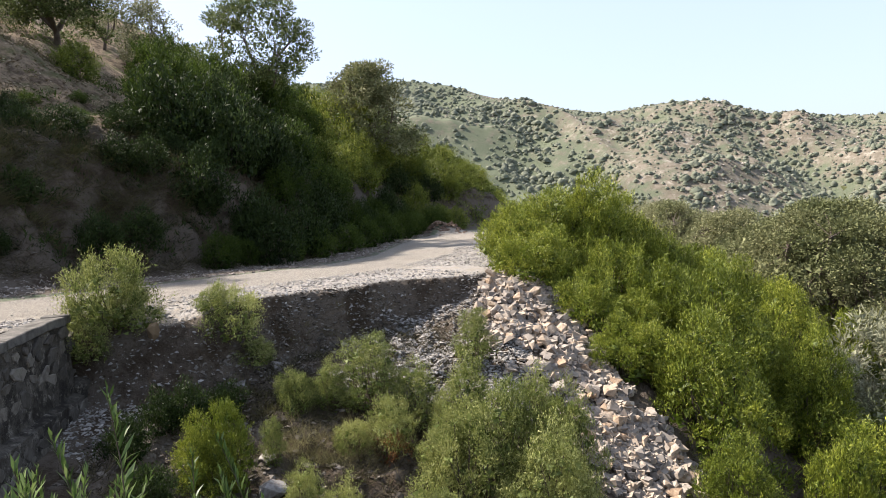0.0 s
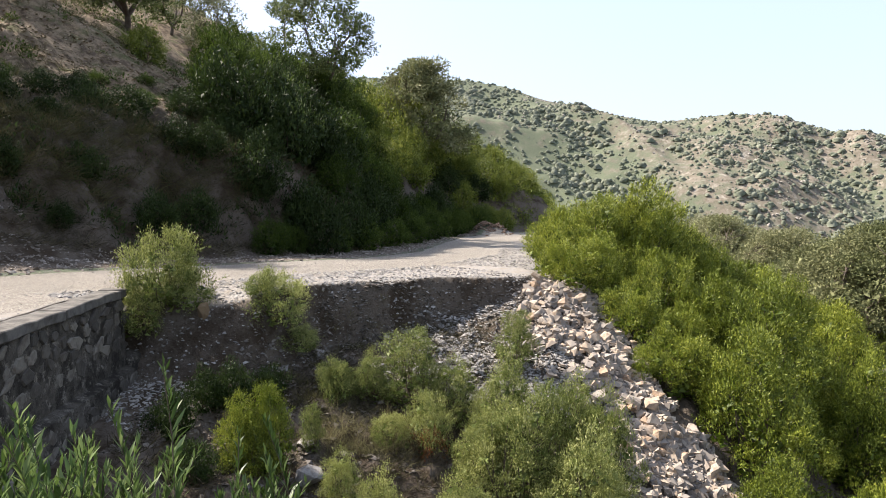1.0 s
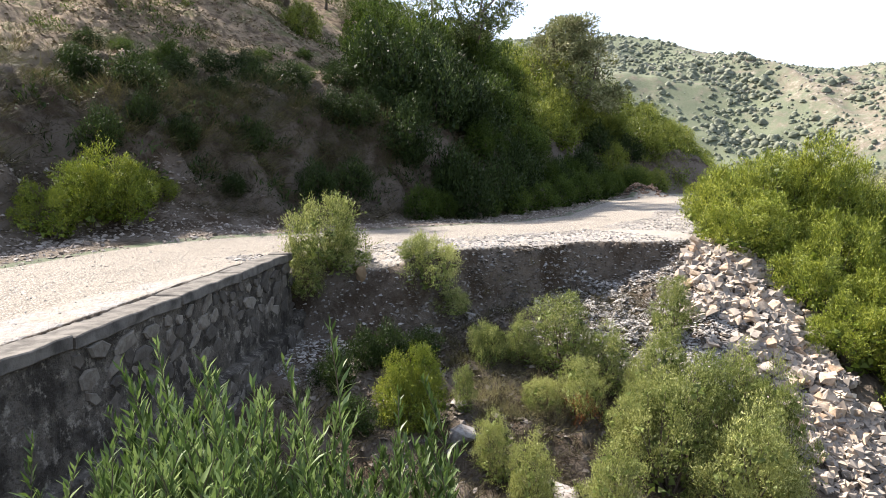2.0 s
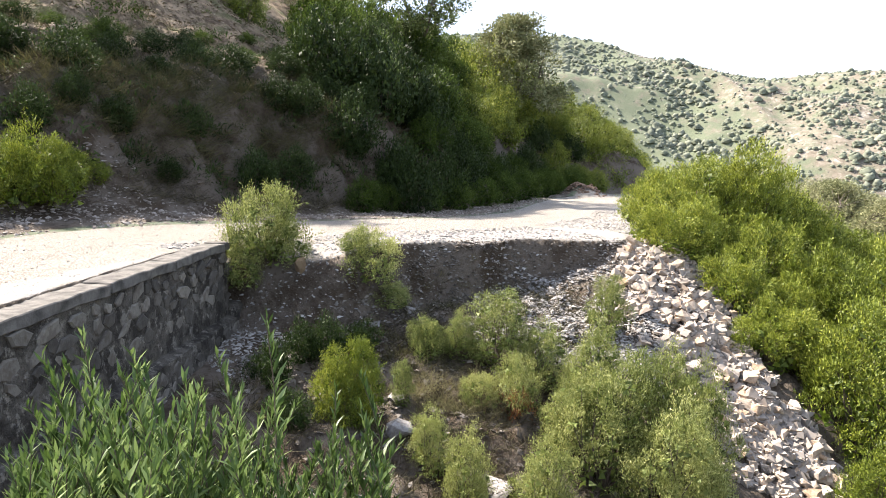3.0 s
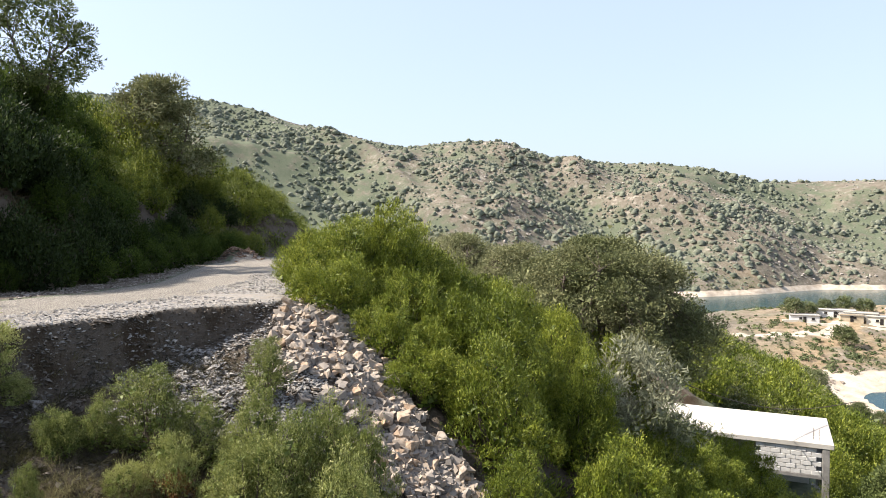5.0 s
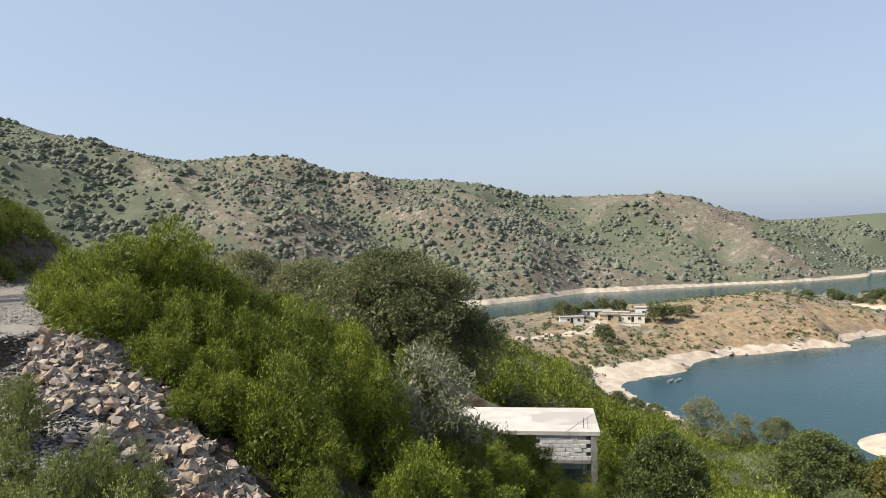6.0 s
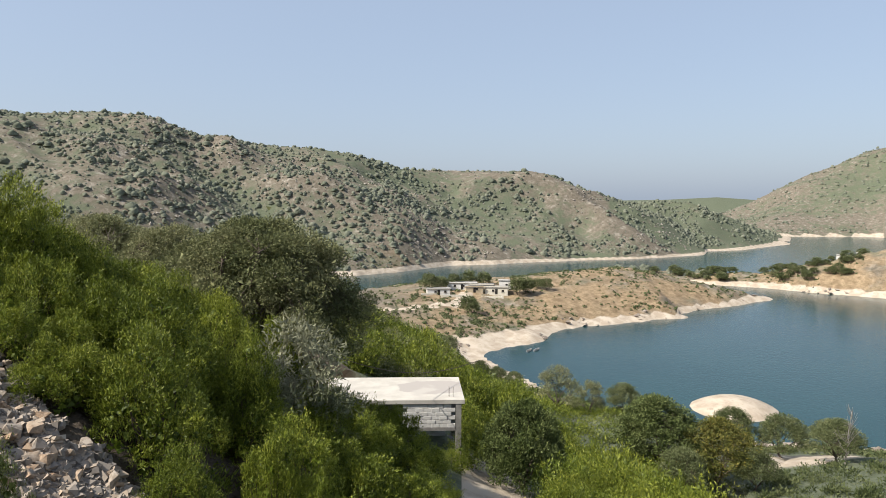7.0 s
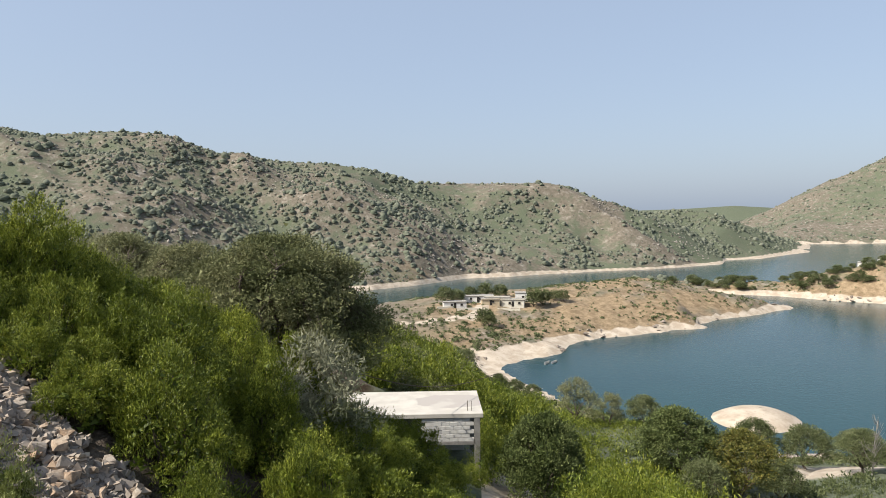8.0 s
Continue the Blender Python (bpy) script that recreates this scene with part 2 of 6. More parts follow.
def fbm(x, y, size, octaves=4, seed=1):
    """Layered noise in -1..1; size: metres of its largest swells."""
    total, amp, norm = np.zeros_like(x, dtype=float), 1.0, 0.0
    for k in range(octaves):
        total += amp * (2 * value_noise(x * 2 ** k / size, y * 2 ** k / size, seed + k) - 1)
        norm += amp
        amp *= 0.5
    return total / norm


def ridged(x, y, size, octaves=4, seed=5):
    total, amp, norm = np.zeros_like(x, dtype=float), 1.0, 0.0
    for k in range(octaves):
        total += amp * (1 - np.abs(2 * value_noise(x * 2 ** k / size, y * 2 ** k / size, seed + k) - 1))
        norm += amp
        amp *= 0.5
    return total / norm


def smooth(a, b, v):
    t = np.clip((v - a) / (b - a), 0, 1)
    return t * t * (3 - 2 * t)


def soft_min(a, b, k):
    h = np.clip(0.5 + 0.5 * (b - a) / k, 0, 1)
    return b * (1 - h) + a * h - k * h * (1 - h)


def soft_max(a, b, k):
    return -soft_min(-a, -b, k)


def along(line, x, y):
    """Signed distance to a line of (x, y) corners (right of its way is positive), and how far along the nearest place lies, in corners."""
    best = np.full(np.shape(x), 1e9)
    side, where = np.zeros(np.shape(x)), np.zeros(np.shape(x))
    for i in range(len(line) - 1):
        (ax, ay), (bx, by) = line[i][:2], line[i + 1][:2]
        dx, dy = bx - ax, by - ay
        raw = ((x - ax) * dx + (y - ay) * dy) / (dx * dx + dy * dy)
        t = np.clip(raw, 0, 1)
        d = np.hypot(x - ax - t * dx, y - ay - t * dy)
        near = d < best
        best = np.where(near, d, best)
        side = np.where(near, np.where((x - ax) * dy - (y - ay) * dx >= 0, 1.0, -1.0), side)
        where = np.where(near, i + t, where)
    return best * side, where


# centre of the road: x, y, z
ROAD = [(60, -45, -4.0), (22, -17, -2.2), (9, -11, -1.7), (0, -7.5, -1.55), (-4.6, -4, -1.5), (-7.3, 1, -1.5), (-8.0, 6, -1.5), (-7.7, 10.3, -1.52),
        (-5.4, 14, -1.6), (-2.5, 18, -1.72), (-1.1, 23, -1.85), (-0.7, 29, -1.92), (-0.1, 34, -1.97), (1.6, 39.5, -2.0), (5, 46, -2.2), (11, 53, -2.8), (21, 68, -4), (32, 100, -7), (46, 160, -12), (60, 300, -18)]
GULLY = [(-5.0, 6.2), (0.0, 7.8), (4.5, 9.3), (12.5, 12.5), (22, 19.5), (60, 36)]


def road_z(where):
    return np.interp(where, np.arange(len(ROAD)), [p[2] for p in ROAD])


def near_land(x, y):
    s, w = along(ROAD, x, y)
    zr = road_z(w)
    # uphill side: a steep cut, then a slope, capped by a falling spur
    u = np.maximum(0, -s - 3.1 - 0.5 * fbm(x, y, 6, 3, 11) - smooth(3.2, 4.2, -s) * (0.55 * fbm(x, y, 1.5, 3, 13) + 0.4 * (ridged(x, y, 0.7, 3, 15) - 0.6)))
    cut = np.interp(u, [0, 0.6, 1.2, 2.2, 3.2, 6, 40, 200], [0, 0.3, 1.2, 2.8, 3.3, 4.9, 25, 60])
    cap = -0.5 * x + 0.08 * y - 2.3 + 1.6 * smooth(24, 36, y) - 0.03 * np.maximum(0, y - 44) ** 1.7
    cap2 = 1.4 - 0.55 * x - 0.03 * np.maximum(0, y - 66) ** 1.8 - 0.25 * np.maximum(0, 56 - y) ** 1.3
    cap = np.minimum(soft_max(cap, cap2, 1.0), 45)
    up = soft_min(zr + cut, np.maximum(cap, zr), 1.2) + smooth(0.3, 1.5, u) * (0.3 + 0.7 * smooth(7, 4, u)) * (0.45 * fbm(x, y, 3.5, 4, 21) + 0.75 * (ridged(x, y, 1.1, 4, 25) - 0.62) + 0.2 * fbm(x, y, 0.45, 2, 23))
    # downhill side
    verge = 2.9 + 1.3 * np.exp(-((x - 1.0) ** 2 + (y - 15.0) ** 2) / 5.0)
    d = np.maximum(0, s - verge)
    down = zr - np.where(d < 10, 0.25 * d + 0.0075 * d * d, 3.25 + 0.4 * (d - 10))
    g, gw = along(GULLY, x, y)
    down -= np.interp(gw, [0, 2, 3, 4, 5], [1.6, 1.6, 3.0, 3.6, 1.5]) * np.exp(-(g / np.interp(gw, [0, 2, 3, 4, 5], [3.2, 3.2, 5.0, 6.5, 10.0])) ** 2) * smooth(0, 1.2, d)
    away, side = np.hypot(x, y), np.degrees(np.arctan2(x, y))
    down -= 0.13 * np.clip(away - 10, 0, 25) * smooth(58, 67, side) * smooth(78, 50, away) + 3.5 * np.exp(-((away - 85) / 25) ** 2) * smooth(42, 47, side) * smooth(61, 55, side)
    down -= 0.1 * np.clip(away - 28, 0, 30) * smooth(50, 61, np.degrees(np.arctan2(x, y))) * smooth(100, 66, away)
    # the scarp where the verge has broken away
    torn = np.exp(-(((x + 2.6) / 3.6) ** 4 + ((y - 12.5) / 4.2) ** 4))
    lip = fbm(x, y, 1.1, 4, 31) * 0.3 + 0.3 * fbm(x, y, 3.2, 2, 33)
    ramp = np.interp(x, [-4.4, -2.4], [0.55, 0.22])
    fall = np.interp(x, [-4.4, -2.4, 0.2, 1.4], [1.5, 1.05, 0.85, 0.3])
    down -= torn * fall * np.clip((d + lip * smooth(0, 0.3, d) - 0.05) / ramp, 0, 1) ** 0.8 * np.exp(-d / 3.2)
    worn = smooth(0.05, 0.35, d) * smooth(17, 14, np.hypot(x, y))
    down -= worn * (0.3 * ridged(x + 0.4 * fbm(x, y, 0.7, 2, 35), y, 0.75, 3, 37) - 0.2 + 0.09 * fbm(x, y, 0.2, 2, 39))
    down -= 0.75 * np.exp(-((x + 4.75) / 0.8) ** 2 - ((y - 10.3) / 0.8) ** 2)
    # shoulder on which the film was taken
    down += 1.15 * np.exp(-((x + 0.2) / 2.2) ** 2 - ((y + 0.9) / 1.9) ** 2)
    rough = (0.16 * fbm(x, y, 1.6, 4, 41) + 0.12 * (ridged(x, y, 0.8, 3, 45) - 0.6) + 0.05 * fbm(x, y, 0.25, 2, 47)) * smooth(0.0, 1.0, d) + 0.45 * fbm(x, y, 14, 3, 43) * smooth(6, 16, d)
    z = np.where(s < 0, up, down + rough)
    flat = (np.abs(s) < 3.1)
    z = np.where(flat & (s < 0), zr, z)
    # wheel ruts and small unevenness of the road itself
    z = z + np.where(np.abs(s) < 3.6, 0.02 * fbm(x, y, 0.9, 3, 51) - 0.03 * np.exp(-((np.abs(s) - 0.85) / 0.3) ** 2), 0)
    z = z + 0.6 * np.exp(-((x + 11.2) / 2.0) ** 2 - ((y - 13.2) / 1.5) ** 2)
    # heap of earth beside the bend
    z = z + 0.75 * np.exp(-((x + 0.15) / 0.9) ** 2 - ((y - 38.5) / 0.7) ** 2) * (1 + 0.5 * fbm(x, y, 0.5, 2, 61))
    # behind the retaining wall's face the fill stands back under the road
    wall_x = wall_line(y)
    front = smooth(-4.0, -2.5, y) * smooth(10.95, 10.3, y) * smooth(-0.3, -0.12, x - wall_x) * smooth(5.0, 2.0, x - wall_x)
    z = z + front * (np.minimum(z, -3.35 + 0.1 * np.abs(y - 6.0) + 0.12 * fbm(x, y, 1.4, 3, 63)) - z)
    # level pad cut for the shed
    dx, dy = x - 22.05, y - 28.1
    pa, pc = dx * 0.747 - dy * 0.665, dx * 0.72 + dy * 0.70
    pad = smooth(7.2, 6.0, np.abs(pa)) * smooth(-4.5, -2.6, pc) * smooth(3.4, 2.4, pc)
    z = z + pad * (np.minimum(z, -12.85) - z)
    return z, s, d


def wall_line(y):
    """x of the retaining wall's outer face."""
    return np.interp(y, [-4, 0, 5.3, 10.3], [-2.9, -4.5, -5.02, -5.78])


# shore of the near slope, seen from the shoulder: bearing, distance
SHORE_B = [-180, -60, 20, 36, 40, 44, 46.5, 50, 51.8, 54, 60, 66, 75, 90, 180]
SHORE_R = [900, 900, 330, 330, 340, 300, 215, 186, 177, 160, 138, 136, 146, 155, 900]
# far shore, ridge behind it, and the height of that ridge above the eye, in degrees
FAR_B = [-30, -10, -2, 1, 4, 8, 13, 18, 22, 25, 30, 34, 37, 41, 45, 48.6, 51.5, 54, 56, 58, 60, 62, 64, 65.6]
FAR_SHORE = [430, 400, 395, 395, 395, 395, 395, 400, 405, 410, 415, 420, 424, 449, 495, 508, 530, 545, 560, 572, 587, 610, 640, 660]
FAR_EL = [8.5, 9.5, 9.5, 9.0, 8.0, 7.1, 6.1, 6.6, 6.25, 5.2, 4.5, 4.4, 3.9, 2.75, 2.72, 2.7, 2.6, 2.0, 1.1, 0.5, -0.2, -1.0, -2.2, -3.4]
PENINSULA = [(150, 203), (210, 205), (290, 172), (336, 130)]
POINT = [(380, 230), (402, 152), (430, 90), (470, 20)]


def hill_rib(x, y):
    """Ribs (towards 1) and ravines (towards 0) of the far hillside."""
    return ridged(x + 0.3 * y, y * 0.6, 95, 3, 71)


def far_land(x, y, r, b):
    shore = np.interp(b, FAR_B, FAR_SHORE)
    ridge = shore + np.interp(b, [-30, 0, 20, 40, 56, 66], [330, 300, 240, 210, 170, 90])
    top = ridge * np.tan(np.radians(np.interp(b, FAR_B, FAR_EL))) - LAKE
    wide = smooth(66.5, 65.0, b) * smooth(-60, -30, b)
    f = (r - shore) / (ridge - shore)
    rib = hill_rib(x, y)
    rise = np.interp(f, [-0.5, 0, 0.06, 0.3, 0.75, 1.0, 1.6, 4], [-0.25, 0, 0.07, 0.36, 0.85, 1.0, 0.92, 0.3])
    z1 = LAKE + top * rise * wide + ((rib - 0.62) * 44 + 4 * (ridged(x, y, 32, 2, 73) - 0.6)) * smooth(0, 0.35, f) * smooth(1.0, 0.7, f) * wide * smooth(65, 56, b) - 6 * (1 - wide)
    z1 = np.where(f < 0, np.minimum(LAKE - 3, z1), z1)
    # green spur beyond
    sh2 = np.interp(b, [56, 65, 68, 71.4], [690, 708, 751, 898])
    rd2 = sh2 + 130
    el2 = np.interp(b, [56, 61, 64, 66.5, 68.4, 70.3, 71.4], [0.3, 0.2, 0.05, -0.75, -1.6, -2.35, -2.8])
    t2 = np.maximum(1.0, rd2 * np.tan(np.radians(el2)) - LAKE)
    f2 = (r - sh2) / 130
    z2 = LAKE + t2 * np.interp(f2, [-0.5, 0, 0.1, 1, 2, 3], [-0.3, 0, 0.1, 1, 0.6, -0.2]) + 8 * (ridged(x, y, 60, 3, 77) - 0.6) * smooth(0, 0.4, f2)
    z2 = np.where((b > 56) & (b < 71.4), z2, LAKE - 6)
    # hill over the far end of the lake
    sh3 = np.interp(b, [66, 70, 76, 95, 130, 180], [1110, 1100, 1171, 1000, 800, 800])
    el3 = np.interp(b, [64, 68.8, 69.9, 71.7, 73.5, 75.8, 82, 95, 140, 180], [-1.5, 0.3, 1.0, 1.9, 2.65, 3.7, 5.5, 5, 3, 3])
    f3 = (r - sh3) / 330
    t3 = (sh3 + 330) * np.tan(np.radians(el3)) - LAKE
    z3 = LAKE + t3 * np.interp(f3, [-0.3, 0, 0.05, 1, 2, 4], [-0.3, 0, 0.06, 1, 0.8, 0.2]) + 30 * (ridged(x, y, 150, 4, 79) - 0.6) * smooth(0, 0.4, f3) * smooth(1.2, 0.8, f3)
    z3 = np.where(b > 64, z3, LAKE - 6)
    # faint last range
    z4 = LAKE - 6 + (np.interp(b, [40, 58, 62, 66, 69, 80], [40, 62, 66, 78, 66, 50]) + 6) * smooth(2300, 3000, r) * np.where(np.abs(b) < 180, 1, 1)
    z4 = np.where(r > 2000, z4, LAKE - 6)
    return np.maximum(np.maximum(z1, z2), np.maximum(z3, z4))


def hump(line, width, height, x, y):
    s, w = along(line, x, y)
    k = np.arange(len(line))
    wide = np.interp(w, k, width) * (1 + 0.18 * fbm(x, y, 40, 3, 81))
    h = np.interp(w, k, height) * (1 - (np.abs(s) / wide) ** 1.7)
    return LAKE + h + 0.22 * np.sin(h * 2 * math.pi / 1.7) * smooth(2.5, 4.5, h)


def land(x, y):
    """Height of the ground, offset from the road's centre, offset past the verge."""
    x, y = np.asarray(x, float), np.asarray(y, float)
    r, b = np.hypot(x, y), np.degrees(np.arctan2(x, y))
    z, s, d = near_land(x, y)
    shore = np.interp(b, SHORE_B, SHORE_R)
    shore = shore * (1 + 0.03 * fbm(x, y, 30, 3, 91))
    z = np.where((b > 44) & (b < 120), soft_max(z, LAKE + 5.5 + 0 * z, 4.0), z)
    k = smooth(np.interp(b, [47, 56], [0.45, 0.84]), 1.0, r / shore)
    z = z + (LAKE - z) * k + 2.5 * fbm(x, y, 30, 4, 93) * smooth(60, 130, r) * smooth(1.0, 0.85, r / shore)
    z = np.where(r > shore, LAKE - np.minimum(4, (r - shore) * 0.2), z)
    humps = np.maximum(hump(PENINSULA, [62, 63, 47, 8], [9, 10.5, 15, 2.5], x, y), hump(POINT, [14, 20, 46, 76], [4, 6, 23, 34], x, y))
    bar = LAKE + 2.6 * (1 - ((x - 151) / 10) ** 2 - ((y - 62) / 9) ** 2)
    humps = np.maximum(humps, bar) + np.where((r > 100) & (np.hypot(x - 151, y - 62) > 16), 0.9 * fbm(x, y, 9, 4, 95) + 1.1 * (ridged(x, y, 5, 2, 97) - 0.65), 0)
    z = np.where((r > 90) & (b > 20), soft_max(z, np.maximum(humps, LAKE - 5), 1.5), z)
    far = far_land(x, y, r, b)
    z = np.where(r > 230, np.maximum(z, far), z)
    z = np.where((r > 330) & (b > 20) & (b < 140), np.maximum(far, np.where(r < 640, humps, LAKE - 6)), z)
    return z, s, d


def height(x, y):
    return float(land(np.array([x]), np.array([y]))[0][0])


def mesh_from(name, verts, faces, material=None, shade=False):
    """A mesh from arrays; faces all of one size."""
    me = bpy.data.meshes.new(name)
    verts, faces = np.asarray(verts, np.float32), np.asarray(faces, np.int32)
    k = faces.shape[1]
    me.vertices.add(len(verts))
    me.vertices.foreach_set("co", verts.ravel())
    me.loops.add(faces.size)
    me.loops.foreach_set("vertex_index", faces.ravel())
    me.polygons.add(len(faces))
    me.polygons.foreach_set("loop_start", np.arange(0, faces.size, k, dtype=np.int32))
    me.polygons.foreach_set("use_smooth", np.full(len(faces), shade))
    me.update(calc_edges=True)
    me.validate()
    if material:
        me.materials.append(material)
    return me


def build_ground():
    fine = np.arange(-53, 83.01, 0.32)
    rest = np.arange(86, 305, 3.0)
    bearing = np.radians(np.concatenate([fine, rest]))
    radii = np.concatenate([[0.002, 0.3], np.linspace(0.7, 5, 22)[:-1], np.arange(5, 26, 0.115), 26 * 1.021 ** np.arange(0, 131), 392.5 * 1.0075 ** np.arange(0, 114), 920 * 1.016 ** np.arange(0, 37), 1650 * 1.1 ** np.arange(0, 12)])
    rr, bb = np.meshgrid(radii, bearing, indexing="ij")
    x, y = (rr * np.sin(bb)).ravel(), (rr * np.cos(bb)).ravel()
    z, s, d = land(x, y)
    n, m = len(radii), len(bearing)
    i, j = np.meshgrid(np.arange(n - 1), np.arange(m), indexing="ij")
    a, b2 = (i * m + j).ravel(), (i * m + (j + 1) % m).ravel()
    faces = np.stack([a, a + m, b2 + m, b2], 1)
    verts = np.stack([x, y, z], 1)
    # the middle is closed by a fan of slim quads onto the first ring
    me = mesh_from("ground", verts, faces, M_ground, True)
    r = np.hypot(x, y)
    near = r < 140
    zg = z.reshape(n, m)
    slope = (np.abs(np.gradient(zg, axis=0)) / np.maximum(np.gradient(rr, axis=0), 1e-3)).ravel()
    turn = (np.abs(np.gradient(zg, axis=1)) / np.maximum(rr * radians(0.32), 1e-3)).ravel()
    steep = np.where(r < 120, np.hypot(slope, np.minimum(turn, 3)), slope)
    road = np.where(near, np.where(s > 0, smooth(2.3, 1.5, s), smooth(1.7, 0.9, -s)), 0)
    gravel = np.where(near, np.where(s > 0, smooth(0.3, 0.1, d), 0.35 * smooth(2.6, 1.8, -s)) * 0.9 + 0.5 * smooth(3, 1.2, d) * (s > 0) * smooth(26, 18, r) * smooth(-1.5, 1.0, x), 0)
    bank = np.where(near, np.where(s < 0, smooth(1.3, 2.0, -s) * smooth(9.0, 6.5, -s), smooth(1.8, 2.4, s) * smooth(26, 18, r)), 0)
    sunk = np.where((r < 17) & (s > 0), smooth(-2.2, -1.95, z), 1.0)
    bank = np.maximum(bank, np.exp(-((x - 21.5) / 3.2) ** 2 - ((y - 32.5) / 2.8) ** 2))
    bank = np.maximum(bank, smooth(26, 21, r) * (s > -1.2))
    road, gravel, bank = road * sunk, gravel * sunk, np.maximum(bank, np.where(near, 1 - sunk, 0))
    ochre = np.where((r > 140) & (r < 470), smooth(36, 46, np.degrees(np.arctan2(x, y))), 0)
    ochre = np.where((r < 70) & (s < -6), 0.3, ochre)
    shore_k = np.interp(np.degrees(np.arctan2(x, y)), [44, 50, 54, 66, 70], [1.0, 1.0, 0.62, 0.62, 1.0])
    sand = smooth(LAKE + 3.8 * shore_k, LAKE + 1.9 * shore_k, z) * (r > 90)
    bearing_deg = np.degrees(np.arctan2(x, y))
    scrub = np.where(r < 140, 0.62, 0.44 + 0.2 * smooth(32, 4, bearing_deg) * (r > 350))
    scrub = scrub - np.where((r > 350) & (r < 1500), 0.5 * (hill_rib(x, y) - 0.62), 0)
    scrub = np.where((r > 640) & (r < 1060) & (bearing_deg > 58), 0.62, scrub)
    # cover past 2000 m is all green, to imitate the last range's hazy tint
    scrub = np.where((r < 60) & (s < -6), 0.3, np.where(r > 2000, 1.0, scrub))
    sand = np.maximum(sand, 0.95 * np.exp(-((x - 99) / 15) ** 2 - ((y - 31) / 9) ** 2))
    track = np.abs(along([(140, 196), (160, 181), (182, 177), (196, 187)], x, y)[0])
    sand = np.maximum(sand, np.where(r > 120, 0.85 * smooth(4.0, 2.0, track), 0))
    sand = np.maximum(sand, np.where(np.hypot(x - 151, y - 62) < 16, 1.0, 0))
    sand = np.maximum(sand, 0.9 * np.exp(-((x - 25.9) / 2.6) ** 2 - ((y - 22.7) / 2.6) ** 2))
    sand = np.maximum(sand, 0.9 * smooth(45.6, 46.4, bearing_deg) * smooth(52.6, 51.4, bearing_deg) * smooth(19, 23, r) * smooth(37.5, 35.5, r))
    scrub = np.where((r > 150) & (r < 420) & (bearing_deg > 35), 0.4, scrub)
    litter = np.where((r < 110) & (s < 0), smooth(7.0, 9.0, -s) * smooth(110, 80, r), 0)
    for name, values in (("road", road), ("gravel", gravel), ("bank", bank), ("sand", sand), ("scrub", scrub), ("ochre", ochre), ("litter", litter)):
        me.attributes.new(name, "FLOAT", "POINT").data.foreach_set("value", values.astype(np.float32))
    return tagged(new("ground", me), "hillside of soil, scrub, gravel track and bleached lake shore", "ground", kind="structure")


ground = build_ground()


def build_lake():
    b = np.radians(np.arange(0, 360, 3.0))
    inner = np.stack([60 + 0 * b, 20 + 0 * b], 1)
    rings = [70, 400, 1200, 4700]
    verts, faces = [], []
    for k, r in enumerate(rings):
        verts += [(r * math.sin(t) * 1.0, r * math.cos(t), LAKE) for t in b]
    m = len(b)
    for k in range(len(rings) - 1):
        faces += [(k * m + j, (k + 1) * m + j, (k + 1) * m + (j + 1) % m, k * m + (j + 1) % m) for j in range(m)]
    return tagged(new("water", mesh_from("water", verts, faces, M_water, True)), "calm teal-blue lake water with soft reflections", "lake", kind="structure")


lake = build_lake()

# ---- plants ----
rng = np.random.default_rng(7)


def part(name, me, parent, label=""):
    """One mesh as a part under a thing."""
    ob = new(name, me)
    ob.parent = parent
    return tagged(ob, label)


def unit(v):
    return v / np.maximum(np.linalg.norm(v, axis=-1, keepdims=True), 1e-9)


def leaf_arrays(base, way, length, width, curl=0.15, facing=None):
    """Small leaves, each a lopsided blade from its base to its tip."""
    n = len(base)
    side = unit(np.cross(way, rng.normal(size=(n, 3)) if facing is None else facing))
    up = np.cross(side, way)
    length, width = np.broadcast_to(length, n)[:, None], np.broadcast_to(width, n)[:, None]
    tip = base + way * length - up * length * curl
    mid = base + (tip - base) * 0.45
    verts = np.stack([base - side * width * 0.3, mid + side * width * 0.6, tip], 1).reshape(-1, 3)
    return verts, np.arange(3 * n).reshape(-1, 3)


def tube_arrays(paths, sides=4):
    """Tapering stems: each path is a list of (x, y, z, radius)."""
    verts, faces, at = [], [], 0
    for p in paths:
        p = np.asarray(p, float)
        way = unit(np.gradient(p[:, :3], axis=0))
        a = unit(np.cross(way, np.array([0.31, 0.83, 0.46])))
        b = np.cross(way, a)
        for k in range(len(p)):
            t = np.arange(sides) * 2 * math.pi / sides
            verts.append(p[k, :3] + p[k, 3] * (np.cos(t)[:, None] * a[k] + np.sin(t)[:, None] * b[k]))
        for k in range(len(p) - 1):
            for j in range(sides):
                j2 = (j + 1) % sides
                faces.append((at + k * sides + j, at + k * sides + j2, at + (k + 1) * sides + j2, at + (k + 1) * sides + j))
        at += len(p) * sides
    return np.concatenate(verts), np.array(faces)


def bend(a, b, r0, r1, sag=0.1, n=5):
    """A bowed path from a to b."""
    a, b = np.asarray(a, float), np.asarray(b, float)
    t = np.linspace(0, 1, n)[:, None]
    p = a + (b - a) * t
    p += np.sin(t * math.pi) * sag * np.linalg.norm(b - a) * unit(rng.normal(size=3)[None] * [1, 1, 0.3])
    return np.concatenate([p, r0 + (r1 - r0) * t], 1)


